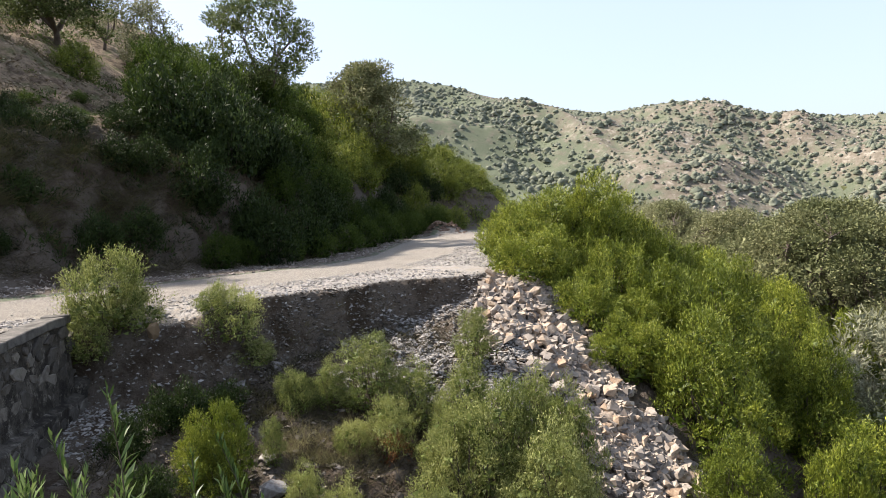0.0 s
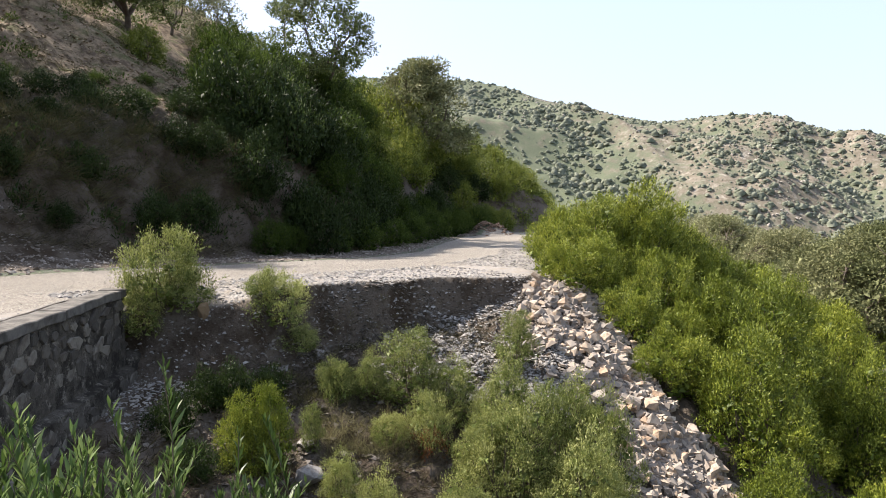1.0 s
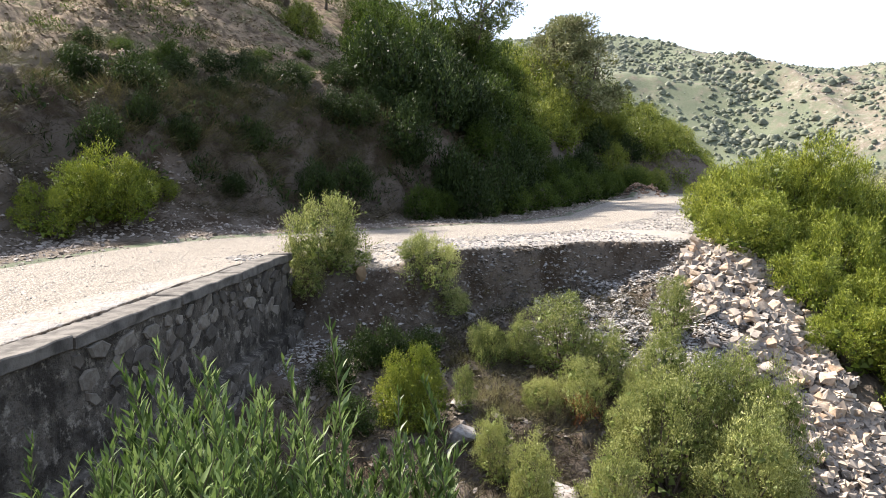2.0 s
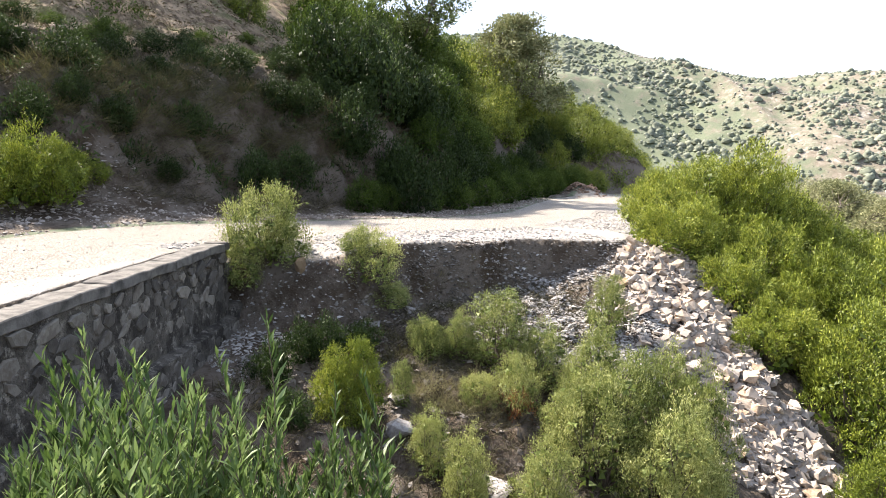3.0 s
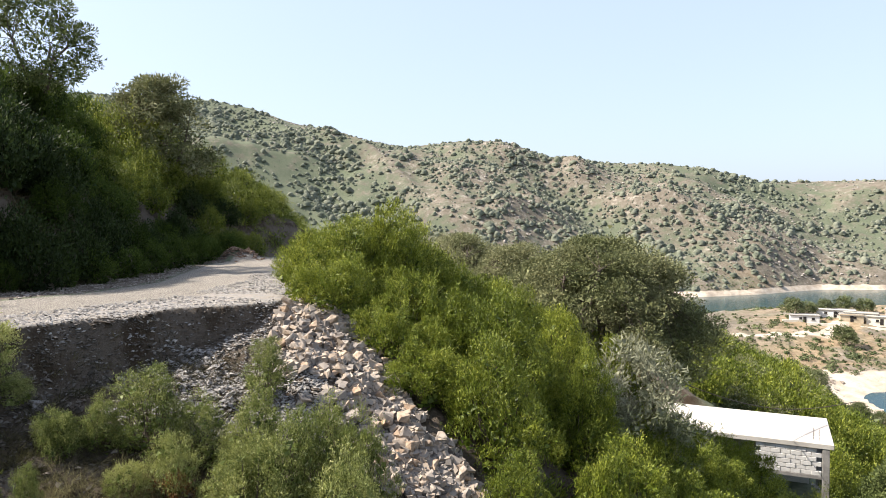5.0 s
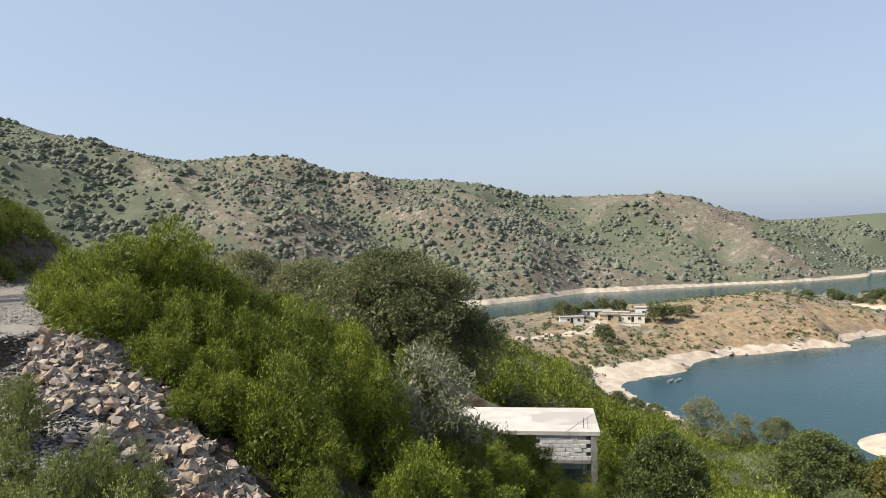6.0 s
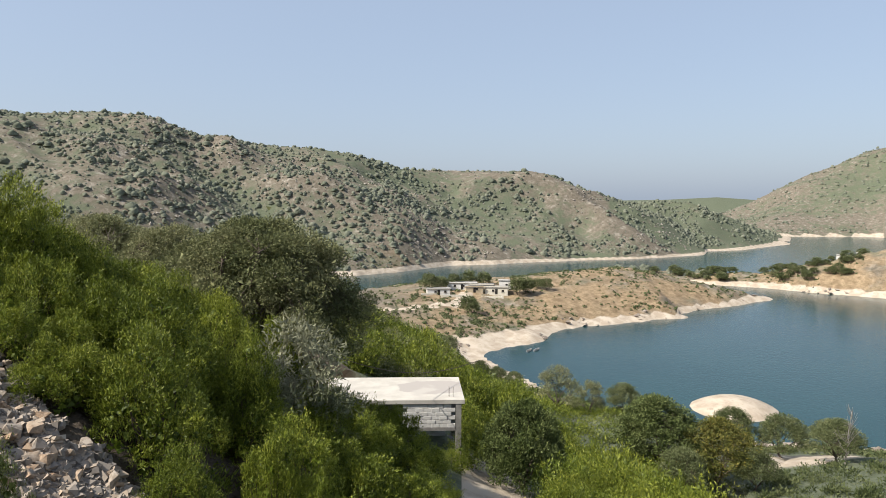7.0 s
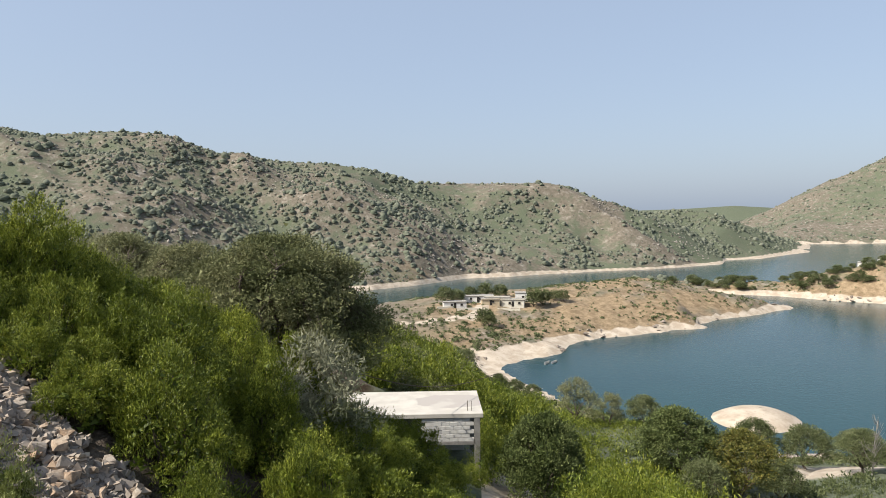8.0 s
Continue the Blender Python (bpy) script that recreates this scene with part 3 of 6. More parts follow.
def shrub_meshes(name, tall, wide, plumes, leaves, leaf_len, leaf_wide, material, size=0.15, spiky=0.4, core=10):
    """Foliage and stems of a bush: upright plumes set over a dome, each a dense tuft of small leaves with a few longer shoots."""
    vs, fs, tones, at, stems = [], [], [], 0, []

    def add(v, f, tone):
        nonlocal at
        vs.append(v), fs.append(f + at), tones.append(np.full(len(v), tone))
        at += len(v)

    lean = rng.normal(size=2) * 0.06 * wide
    for k in range(plumes):
        up = 1 - (k + 0.5) / plumes * rng.uniform(0.85, 1.0)
        a, flat = k * 2.4 + rng.uniform(-0.5, 0.5), math.sqrt(1 - up * up)
        reach = rng.uniform(0.6, 1.08)
        head = np.array([math.cos(a) * flat * reach * wide * 0.42 + lean[0] * up, math.sin(a) * flat * reach * wide * 0.42 + lean[1] * up, tall * (0.1 + 0.62 * up * rng.uniform(0.82, 1.12))])
        r = wide * size * rng.uniform(0.7, 1.3)
        axis = unit(np.array([head[0] * 0.5, head[1] * 0.5, 0.75 * tall]) + rng.normal(size=3) * 0.12 * tall)
        foot = np.array([head[0] * 0.2, head[1] * 0.2, 0.0])
        stems.append(bend(foot, head, 0.016 * tall / 2, 0.005 * tall / 2, 0.1, 3))
        n = int(leaves * (1 - 0.4 * spiky))
        d = unit(rng.normal(size=(n, 3)) + axis * 0.45)
        q = rng.uniform(0.3, 1.0, (n, 1)) ** 0.35 * (1 + 0.16 * np.sin(d[:, :1] * 7 + k) * np.sin(d[:, 1:2] * 6) + 0.1 * rng.normal(size=(n, 1)))
        along_axis = (d @ axis)[:, None] * axis
        p = head + (d * r + along_axis * r * rng.uniform(0.3, 0.9)) * q
        way = unit(d * 0.35 + axis * 0.85 + rng.normal(size=(n, 3)) * 0.4)
        tone = rng.uniform() ** 2 * 0.6
        add(*leaf_arrays(p, way, leaf_len * rng.uniform(0.7, 1.25, n), leaf_wide * rng.uniform(0.8, 1.2, n), 0.15, d + rng.normal(size=(n, 3)) * 0.55), tone)
        # shoots that stand out of the tuft
        shoots = 6
        m = max(3, int(leaves * 0.4 * spiky / shoots))
        for j in range(shoots):
            out = unit(axis + rng.normal(size=3) * 0.38)
            t = np.linspace(0.5, 1.0, m)[:, None]
            p = head + out * r * (1.1 + 1.0 * rng.uniform(0.2, 1.0)) * t + rng.normal(size=(m, 3)) * 0.08 * r
            way = unit(out + rng.normal(size=(m, 3)) * 0.45)
            add(*leaf_arrays(p, way, leaf_len * rng.uniform(0.7, 1.25, m), leaf_wide * rng.uniform(0.8, 1.2, m)), tone)
        # the tuft's inside, its shade put into the colour by full tone
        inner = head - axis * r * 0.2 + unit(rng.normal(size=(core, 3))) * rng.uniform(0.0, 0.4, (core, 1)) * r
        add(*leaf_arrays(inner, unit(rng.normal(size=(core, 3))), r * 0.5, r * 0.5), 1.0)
    # larger leaves added inside, which close the bush; full tone paints their shade
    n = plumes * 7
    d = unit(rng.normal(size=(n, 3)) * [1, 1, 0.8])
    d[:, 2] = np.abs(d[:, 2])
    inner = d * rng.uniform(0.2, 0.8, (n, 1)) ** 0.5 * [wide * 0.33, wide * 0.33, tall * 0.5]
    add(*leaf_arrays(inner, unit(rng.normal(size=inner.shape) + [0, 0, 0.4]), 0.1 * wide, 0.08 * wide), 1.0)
    v, f = tube_arrays(stems, 3)
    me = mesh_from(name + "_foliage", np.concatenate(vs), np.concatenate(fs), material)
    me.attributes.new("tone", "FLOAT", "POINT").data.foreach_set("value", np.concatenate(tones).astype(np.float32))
    return me, mesh_from(name + "_stems", v, f, M_bark, True)


def place_thing(name, meshes, x, y, scale, turn, label, category, group="", sink=0.05, lean=(0, 0), z=None, kind="", squash=1.0):
    ob = new(name)
    ob.empty_display_size = 0.2
    z = height(x, y) if z is None else z
    ob.matrix_world = pose(x, y, z - sink, lean[0], lean[1], turn) @ Matrix.Diagonal((scale, scale, scale * squash, 1))
    for part_name, me in meshes:
        part(part_name, me, ob)
    return tagged(ob, label, category, group, kind)


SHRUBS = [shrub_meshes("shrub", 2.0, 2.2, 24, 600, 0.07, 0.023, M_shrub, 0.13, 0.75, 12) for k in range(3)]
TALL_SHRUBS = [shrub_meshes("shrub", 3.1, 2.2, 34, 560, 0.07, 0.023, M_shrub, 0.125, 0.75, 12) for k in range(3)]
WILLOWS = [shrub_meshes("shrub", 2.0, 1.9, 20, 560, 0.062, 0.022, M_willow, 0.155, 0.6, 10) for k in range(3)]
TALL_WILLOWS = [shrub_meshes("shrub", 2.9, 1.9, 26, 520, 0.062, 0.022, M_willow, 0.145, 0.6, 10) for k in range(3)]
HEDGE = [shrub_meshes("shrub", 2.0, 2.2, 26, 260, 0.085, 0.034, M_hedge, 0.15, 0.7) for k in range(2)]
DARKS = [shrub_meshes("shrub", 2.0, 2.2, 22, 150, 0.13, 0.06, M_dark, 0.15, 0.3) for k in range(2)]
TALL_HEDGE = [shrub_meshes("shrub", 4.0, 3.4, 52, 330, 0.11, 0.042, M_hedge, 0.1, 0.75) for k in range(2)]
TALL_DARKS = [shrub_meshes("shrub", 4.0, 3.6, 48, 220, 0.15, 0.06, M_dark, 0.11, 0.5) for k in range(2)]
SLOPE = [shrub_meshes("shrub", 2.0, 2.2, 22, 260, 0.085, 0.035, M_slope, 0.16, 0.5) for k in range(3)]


def polar(b, r):
    return r * math.sin(radians(b)), r * math.cos(radians(b))


def shrub(b, r, scale, kinds, label, group, name="shrub", squash=1.0, sink=0.05):
    x, y = polar(b, r)
    k = int(rng.integers(len(kinds)))
    if squash > 1.15 and kinds in (SHRUBS, WILLOWS):
        kinds, squash = (TALL_SHRUBS, squash / 1.55) if kinds is SHRUBS else (TALL_WILLOWS, squash / 1.45)
    return place_thing(name, [("foliage", kinds[k][0]), ("stem", kinds[k][1])], x, y, scale, rng.uniform(0, 360), label, "shrub", group, squash=squash, sink=sink)


GREEN = "dense bright green shrub with narrow upright leaves on the slope"
# bushes on the slope below the bend: bearing, distance, scale, stretch
for b, r, k, q in [(5.7, 16.6, 0.84, 1.1), (8.5, 17.5, 1.0, 1.4), (11.9, 18.0, 1.1, 1.62), (7.0, 15.5, 0.8, 0.82), (11.5, 14.5, 0.72, 0.94), (15.9, 19.0, 1.15, 1.05), (19.3, 19.0, 1.0, 1.2), (22.2, 15.0, 1.1, 1.4), (18.1, 15.5, 0.85, 1.2),
                   (23.7, 19.0, 0.85, 1.6), (14.6, 13.4, 0.72, 0.93), (17.7, 13.6, 0.5, 1.4), (21.4, 13.0, 1.05, 1.4), (27.6, 15.0, 0.8, 1.9), (22.9, 11.0, 0.66, 1.42), (30.4, 11.5, 0.65, 2.2), (10.8, 17.5, 0.85, 1.7), (14.2, 19.0, 1.0, 1.85),
                   (17.2, 18.5, 0.88, 1.45), (21.5, 18.5, 0.9, 1.4), (17.8, 16.0, 0.92, 1.12), (25.7, 17.0, 0.85, 1.7), (25.6, 14.6, 0.62, 1.2), (27.7, 15.0, 0.91, 1.3), (30.7, 19.1, 0.72, 2.1), (31.6, 13.6, 1.0, 1.33), (27.4, 19.0, 0.85, 1.6),
                   (34.2, 12.6, 0.9, 1.0), (12.9, 13.4, 0.42, 0.6), (36.2, 16.1, 1.15, 0.8), (41.4, 17.1, 1.1, 0.8), (40.6, 13.5, 0.8, 1.0), (45.5, 15.0, 0.6, 0.8), (33.2, 17.5, 0.9, 1.1), (8.9, 16.0, 0.8, 1.1), (13.5, 16.2, 0.85, 1.15), (15.5, 15.0, 0.7, 1.0)]:
    shrub(b, r, k, SHRUBS, GREEN, "shrubs on the slope", squash=q)
for b, r, k in [(5.2, 22, 0.9), (7.6, 21, 1.25), (11, 22, 1.3), (15, 21, 1.2), (20, 21, 1.1), (24, 20.5, 1.0), (29, 21, 0.9), (33, 19.5, 0.8), (37, 19, 0.85), (50, 12, 0.55), (45, 11, 0.6), (40, 9.5, 0.55), (35, 9.5, 0.55)]:
    shrub(b, r, k, SHRUBS, GREEN, "shrubs on the slope")

# bushes in the washed-out gully: bearing, distance, scale, stretch
WILLOW = "loose grey-green shrub growing from the eroded gully bank"
for b, r, k, q in [(-26.4, 12.15, 0.78, 0.98), (-27.8, 12.05, 0.5, 0.9), (-24.9, 12.1, 0.52, 0.85), (-17.4, 11.74, 0.58, 0.95), (-19.2, 11.8, 0.34, 0.65), (-15.9, 11.72, 0.38, 0.7), (-12.8, 10.7, 0.37, 1.1), (-6.8, 10.8, 0.6, 1.25), (-2.8, 10.6, 0.52, 1.2), (-10.1, 10.8, 0.34, 1.4), (2.2, 12.0, 0.42, 1.45),
                   (0.8, 10.2, 0.52, 1.6), (4.5, 9.6, 0.66, 1.45), (10.2, 9.8, 0.56, 1.9), (2.2, 9.0, 0.68, 1.35), (7.4, 8.9, 0.7, 1.4), (-12.4, 8.3, 0.34, 1.5), (-8.9, 7.8, 0.4, 1.75), (-2.7, 7.9, 0.52, 1.4), (-12.5, 10.8, 0.34, 0.95),
                   (-15.0, 9.5, 0.2, 2.0), (7.3, 10.2, 0.6, 1.5), (-0.8, 9.4, 0.5, 1.2), (-4.9, 9.9, 0.42, 1.1), (10.8, 8.9, 0.5, 1.5), (-8.4, 9.9, 0.34, 1.0)]:
    shrub(b, r, k, WILLOWS, WILLOW, "shrubs in the gully", squash=q)
for b, r, k, q in [(-18.6, 9.1, 0.36, 2.0), (-21.0, 9.0, 0.32, 1.9), (-19.8, 8.9, 0.34, 1.4)]:
    shrub(b, r, k, SHRUBS, "young bright green shrub in the shaded gully", "shrubs in the gully", squash=q)
for b, r, k in [(-23.5, 10.2, 0.3), (-21.5, 10.4, 0.35), (-26, 9.4, 0.3), (-18.5, 10.6, 0.3), (-24.5, 8.6, 0.28)]:
    shrub(b, r, k, DARKS, "low dark green weed on the gully floor", "weeds in the gully", "weed")


def road_place(w, off):
    """The place beside the road's corner w (a fraction counts), off metres right of its centre."""
    i = int(w)
    (ax, ay, _), (bx, by, _) = ROAD[i], ROAD[i + 1]
    n = Vector((by - ay, ax - bx)).normalized()
    return ax + (bx - ax) * (w - i) + n.x * off, ay + (by - ay) * (w - i) + n.y * off


# thicket on the cut bank and the spur above the road: rows along the bank, denser towards the bend
for w in np.arange(8.55, 13.5, 0.235):
    i = int(w)
    ax, ay, bx, by = *ROAD[i][:2], *ROAD[i + 1][:2]
    n = Vector((by - ay, ax - bx)).normalized()
    c = Vector((ax, ay)).lerp(Vector((bx, by)), w - i)
    for off in (4.3, 6.0, 8.2, 10.8):
        if w < 9.0 and off < 6.5 or w < 8.8 and off < 7.5:
            continue
        p = c - n * (off + rng.uniform(-0.7, 0.7)) + Vector((rng.uniform(-0.5, 0.5), rng.uniform(-0.7, 0.7)))
        b, r = math.degrees(math.atan2(p.x, p.y)), p.length
        # darkened leaves low down and to the left paint the thicket's shade
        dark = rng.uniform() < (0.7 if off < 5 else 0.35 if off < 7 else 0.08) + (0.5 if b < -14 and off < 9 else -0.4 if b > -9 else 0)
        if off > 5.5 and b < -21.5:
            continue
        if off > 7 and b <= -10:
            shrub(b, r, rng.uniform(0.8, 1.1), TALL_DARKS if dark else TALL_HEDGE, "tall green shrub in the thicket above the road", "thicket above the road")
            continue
        shrub(b, r, rng.uniform(0.8, 1.1) * (0.9 if off < 5 else 1.3 if off < 7 else 1.95), DARKS if dark else SLOPE if off > 5.5 and b > -10 else HEDGE, "leafy shrub in shade-dark colour hanging over the shaded cut bank" if dark else "tall green shrub in the thicket above the road", "thicket above the road")
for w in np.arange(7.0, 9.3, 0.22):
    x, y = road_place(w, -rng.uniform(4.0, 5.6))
    shrub(math.degrees(math.atan2(x, y)), math.hypot(x, y), rng.uniform(0.3, 0.55), DARKS, "small shrub in shade-dark colour rooted in the shaded cut bank", "thicket above the road")
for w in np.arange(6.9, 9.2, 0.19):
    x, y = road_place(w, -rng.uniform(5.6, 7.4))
    shrub(math.degrees(math.atan2(x, y)), math.hypot(x, y), rng.uniform(0.35, 0.7), DARKS, "leafy shrub in shade-dark colour hanging over the shaded cut bank", "thicket above the road", squash=0.8)
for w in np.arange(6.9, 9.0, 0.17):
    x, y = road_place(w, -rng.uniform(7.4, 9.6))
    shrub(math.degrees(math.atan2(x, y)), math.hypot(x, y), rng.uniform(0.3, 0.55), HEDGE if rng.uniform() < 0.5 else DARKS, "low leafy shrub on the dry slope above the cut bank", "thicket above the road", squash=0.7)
# plants at the foot of the bank
for b, r, k in [(-18.3, 19.6, 0.55), (-16.2, 20.3, 0.42), (-12.6, 22.0, 0.45), (-10.5, 23.6, 0.6), (-8.2, 26.2, 0.6), (-6.6, 28.5, 0.7), (-5.0, 31.5, 0.75), (-3.6, 35, 0.8), (-2.6, 38, 0.7), (-1.4, 41, 0.8)]:
    shrub(b, r, k, HEDGE, "green shrub at the foot of the cut bank", "shrubs along the road")
shrub(-27.3, 30, 0.85, SHRUBS, "leafy green shrub on the sunlit slope", "shrubs along the road")
for b, r, k in [(-43, 16, 0.85), (-41.2, 16.0, 0.72), (-40.0, 16.4, 0.5), (-46, 15.5, 0.6), (-38.2, 16.6, 0.3)]:
    shrub(b, r, k, SHRUBS, "leafy green shrub on the scree beside the road", "shrubs along the road")
for b, r, k in [(26.2, 23.5, 1.0), (28.2, 25.0, 1.05), (30.6, 25.6, 0.9), (26.8, 22.6, 1.0), (28.8, 22.2, 1.05), (30.8, 22.4, 1.0), (32.6, 22.8, 0.9)]:
    shrub(b, r, k, SLOPE, "green shrub on the hillside above the lake", "shrubs on the hillside")
for b, r, k in [(-0.2, 60, 1.5), (1.4, 60, 1.4), (-1.6, 55, 1.4), (2.6, 55, 1.1), (-0.6, 48, 1.2), (1.4, 50, 1.1), (-2.0, 46, 1.1), (-2.7, 43, 1.1), (0.4, 66, 1.6), (2.2, 66, 1.4), (-1.0, 66, 1.5), (3.4, 60, 1.1), (0.3, 54, 1.3), (-3.0, 52, 1.3), (1.0, 45, 0.8), (-0.4, 43.5, 0.8), (-1.4, 41.5, 0.8), (4.4, 64, 1.0), (0.6, 48, 0.9), (2.0, 53, 1.0)]:
    shrub(b, r, k, SLOPE, "bright green shrub on the sunlit spur", "shrubs on the spur")
# open hillside below: bushes down to the shed


def on_path(x, y):
    """Whether a place lies on the bare earth path beside the shed."""
    b, r = np.degrees(np.arctan2(x, y)), np.hypot(x, y)
    return (b > 46.8) & (b < 50.4) & (r > 13) & (r < 38.5)


def open_front(x, y):
    """Whether a place lies on the ground kept low before the shed and its path."""
    b, r = np.degrees(np.arctan2(x, y)), np.hypot(x, y)
    return (b > 31) & (b < 54.5) & (r < 37.5)


def near_shed(x, y, margin=0.0):
    """Whether a place lies at the shed: its own length and depth, and clear ground before its front."""
    dx, dy = x - 22.05, y - 28.1
    a, c = dx * 0.747 - dy * 0.665, dx * 0.72 + dy * 0.70
    return (np.abs(a) < 5.7 + margin) & (c > -4.0 - margin) & (c < 3.2 + margin)


for b, r, k, q in [(35.9, 22.0, 1.1, 0.86), (33.6, 21.0, 0.95, 0.8), (37.2, 20.1, 1.1, 0.8), (38.9, 23.6, 1.0, 1.12), (41.2, 24.1, 0.95, 1.5), (41.7, 22.5, 1.1, 0.85), (44.4, 21.6, 0.8, 0.6), (38.6, 22.5, 1.0, 0.9), (42.6, 20.0, 1.0, 0.7), (35.2, 23.0, 0.8, 0.65)]:
    shrub(b, r, k, SHRUBS, "tall green shrub in front of the shed", "shrubs on the hillside", squash=q)
count = 0
while count < 70:
    b, r = rng.uniform(33, 65), 11 + 19 * math.sqrt(rng.uniform(0, 1))
    x, y = polar(b, r)
    if near_shed(x, y, 0.6) or 32 < b < 46.5 and r > 17 or 45.5 < b < 54.5 and r > 18 or r < 21 and 43.5 < b < 53 or (x - 26.0) ** 2 / 7 + (y - 22.3) ** 2 / 9 < 1 or r < 14 and b < 50 or 46.4 < b < 50.8 and 13 < r < 38.5:
        continue
    shrub(b, r, rng.uniform(0.6, 0.95), SLOPE, "green shrub on the hillside above the lake", "shrubs on the hillside")
    count += 1


def tree_meshes(name, tall, crown_w, crown_h, limbs, clumps, leaves, leaf_len, leaf_wide, clump, material, trunk_r=0.14, gap=0.35, forks=1, low=0.25):
    """Trunk with limbs, and a crown of leafy clumps with gaps between them."""
    base = tall - crown_h
    stems, vs, fs, at = [], [], [], 0
    fork = np.array([rng.normal() * 0.05 * tall, rng.normal() * 0.05 * tall, max(0.35, base * 0.8)])
    for k in range(forks):
        stems.append(bend((0.08 * k, 0.05 * k, -0.3), fork + rng.normal(size=3) * [0.1, 0.1, 0.05] * tall * (forks > 1), trunk_r, trunk_r * 0.7, 0.08, 6))
    mids = []
    for k in range(limbs):
        a = 2 * math.pi * (k + rng.uniform(-0.3, 0.3)) / limbs
        m = np.array([math.cos(a) * crown_w * 0.26, math.sin(a) * crown_w * 0.26, base + crown_h * rng.uniform(0.25, 0.6)])
        mids.append(m)
        stems.append(bend(fork, m, trunk_r * 0.55, trunk_r * 0.28, 0.12, 6))
    for k in range(clumps):
        v = unit(rng.normal(size=3))
        v[2] = abs(v[2]) * 1.3 - low
        q = rng.uniform(gap, 1.0) ** 0.6
        c = np.array([v[0] * crown_w / 2, v[1] * crown_w / 2, base + crown_h * (0.38 + v[2] * 0.6)]) * [q, q, 1]
        m = mids[int(np.argmin([np.linalg.norm(c - p) for p in mids]))]
        stems.append(bend(m, c, trunk_r * 0.11, trunk_r * 0.03, 0.1, 4))
        n = leaves
        p = rng.normal(size=(n, 3))
        p = unit(p) * rng.uniform(0.3, 1.0, (n, 1)) ** 0.6 * clump * rng.uniform(0.7, 1.25) * [1, 1, 0.62]
        way = unit(unit(p) + rng.normal(size=(n, 3)) * 0.6 + [0, 0, 0.3])
        lv, lf = leaf_arrays(c + p, way, leaf_len * rng.uniform(0.7, 1.3, n), leaf_wide * rng.uniform(0.8, 1.2, n))
        vs.append(lv), fs.append(lf + at)
        at += len(lv)
        inside = c - (c - [0, 0, base + crown_h * 0.3]) * rng.uniform(0.02, 0.3, (12, 1)) + rng.normal(size=(12, 3)) * clump * 0.3
        lv, lf = leaf_arrays(inside, unit(rng.normal(size=(12, 3))), clump * 0.4, clump * 0.32)
        vs.append(lv), fs.append(lf + at)
        at += len(lv)
    v, f = tube_arrays(stems[:forks + limbs], 7)
    v2, f2 = tube_arrays(stems[forks + limbs:], 3)
    v, f = np.concatenate([v, v2]), np.concatenate([f, f2 + len(v)])
    return [("crown", mesh_from(name + "_crown", np.concatenate(vs), np.concatenate(fs), material)), ("trunk", mesh_from(name + "_trunk", v, f, M_bark, True))]


def tree(meshes, b, r, scale, label, group="", z=None, name="tree", squash=1.0, sink=0.1):
    x, y = polar(b, r)
    return place_thing(name, meshes, x, y, scale, rng.uniform(0, 360), label, "tree", group, sink, z=z, squash=squash)


ACACIA = [tree_meshes("tree", 5.4, 6.6, 5.2, 7, 220, n, 0.085, 0.05, 0.55, M_grey, 0.16, 0.45, 2, 0.7) for n in (230, 230)]
UMBRELLA = tree_meshes("tree", 6.3, 7.2, 4.6, 18, 300, 340, 0.085, 0.05, 0.5, M_grey, 0.15, 0.3, 2, 0.75)
tree(UMBRELLA, 29.4, 23.8, 1.1, "broad grey-green acacia with a dense rounded crown", "acacias", sink=0.45)
tree(ACACIA[1], 18.0, 33, 0.9, "low spreading grey-green acacia behind the shrubs", "acacias")
tree(ACACIA[0], 23.0, 30, 0.96, "low spreading grey-green acacia behind the shrubs", "acacias")
tree(ACACIA[1], 13.5, 36, 0.65, "low spreading grey-green acacia behind the shrubs", "acacias")
THORN = [tree_meshes("shrub", 2.2, 2.6, 2.1, 6, 60, 60, 0.14, 0.04, 0.34, M_pale, 0.05, 0.4, 3)]
for b, r, k, q in [(32.0, 18.0, 1.15, 1.22), (30.2, 17.6, 0.7, 1.2), (34.3, 19.5, 0.75, 0.9)]:
    x, y = polar(b, r)
    place_thing("thorn_shrub", THORN[0], x, y, k, rng.uniform(0, 360), "pale grey spiny shrub with thin twigs", "shrub", "thorn shrubs", squash=q)

FULL_OLIVE = [tree_meshes("tree", 4.6, 3.7, 3.9, 6, 84, 190, 0.14, 0.06, 0.46, M_grey, 0.12, 0.3, 1, 0.55)]
TALL_OLIVE = [tree_meshes("tree", 8.0, 5.8, 5.6, 6, 54, 230, 0.16, 0.065, 0.62, M_tree, 0.16, 0.5, 1, 0.4)]
LOW_OLIVE = [tree_meshes("tree", 5.0, 6.4, 4.2, 7, 90, 190, 0.17, 0.07, 0.6, M_tree, 0.2, 0.35, 1, 0.6)]
WILD_OLIVE = [tree_meshes("tree", 4.6, 3.3, 4.0, 5, 56, 80, 0.18, 0.065, 0.47, M_grey, 0.12, 0.3, 1, 0.42) for k in range(3)]
tree(FULL_OLIVE[0], -6.0, 44, 1.72, "grey-green wild olive tree standing on the spur", "hill trees")
tree(TALL_OLIVE[0], -14.4, 33, 1.0, "tall grey-green tree with open tufted crown on the hill", "hill trees")
tree(WILD_OLIVE[1], -22.3, 42, 1.0, "grey-green tree with open tufted crown on the hill", "hill trees")
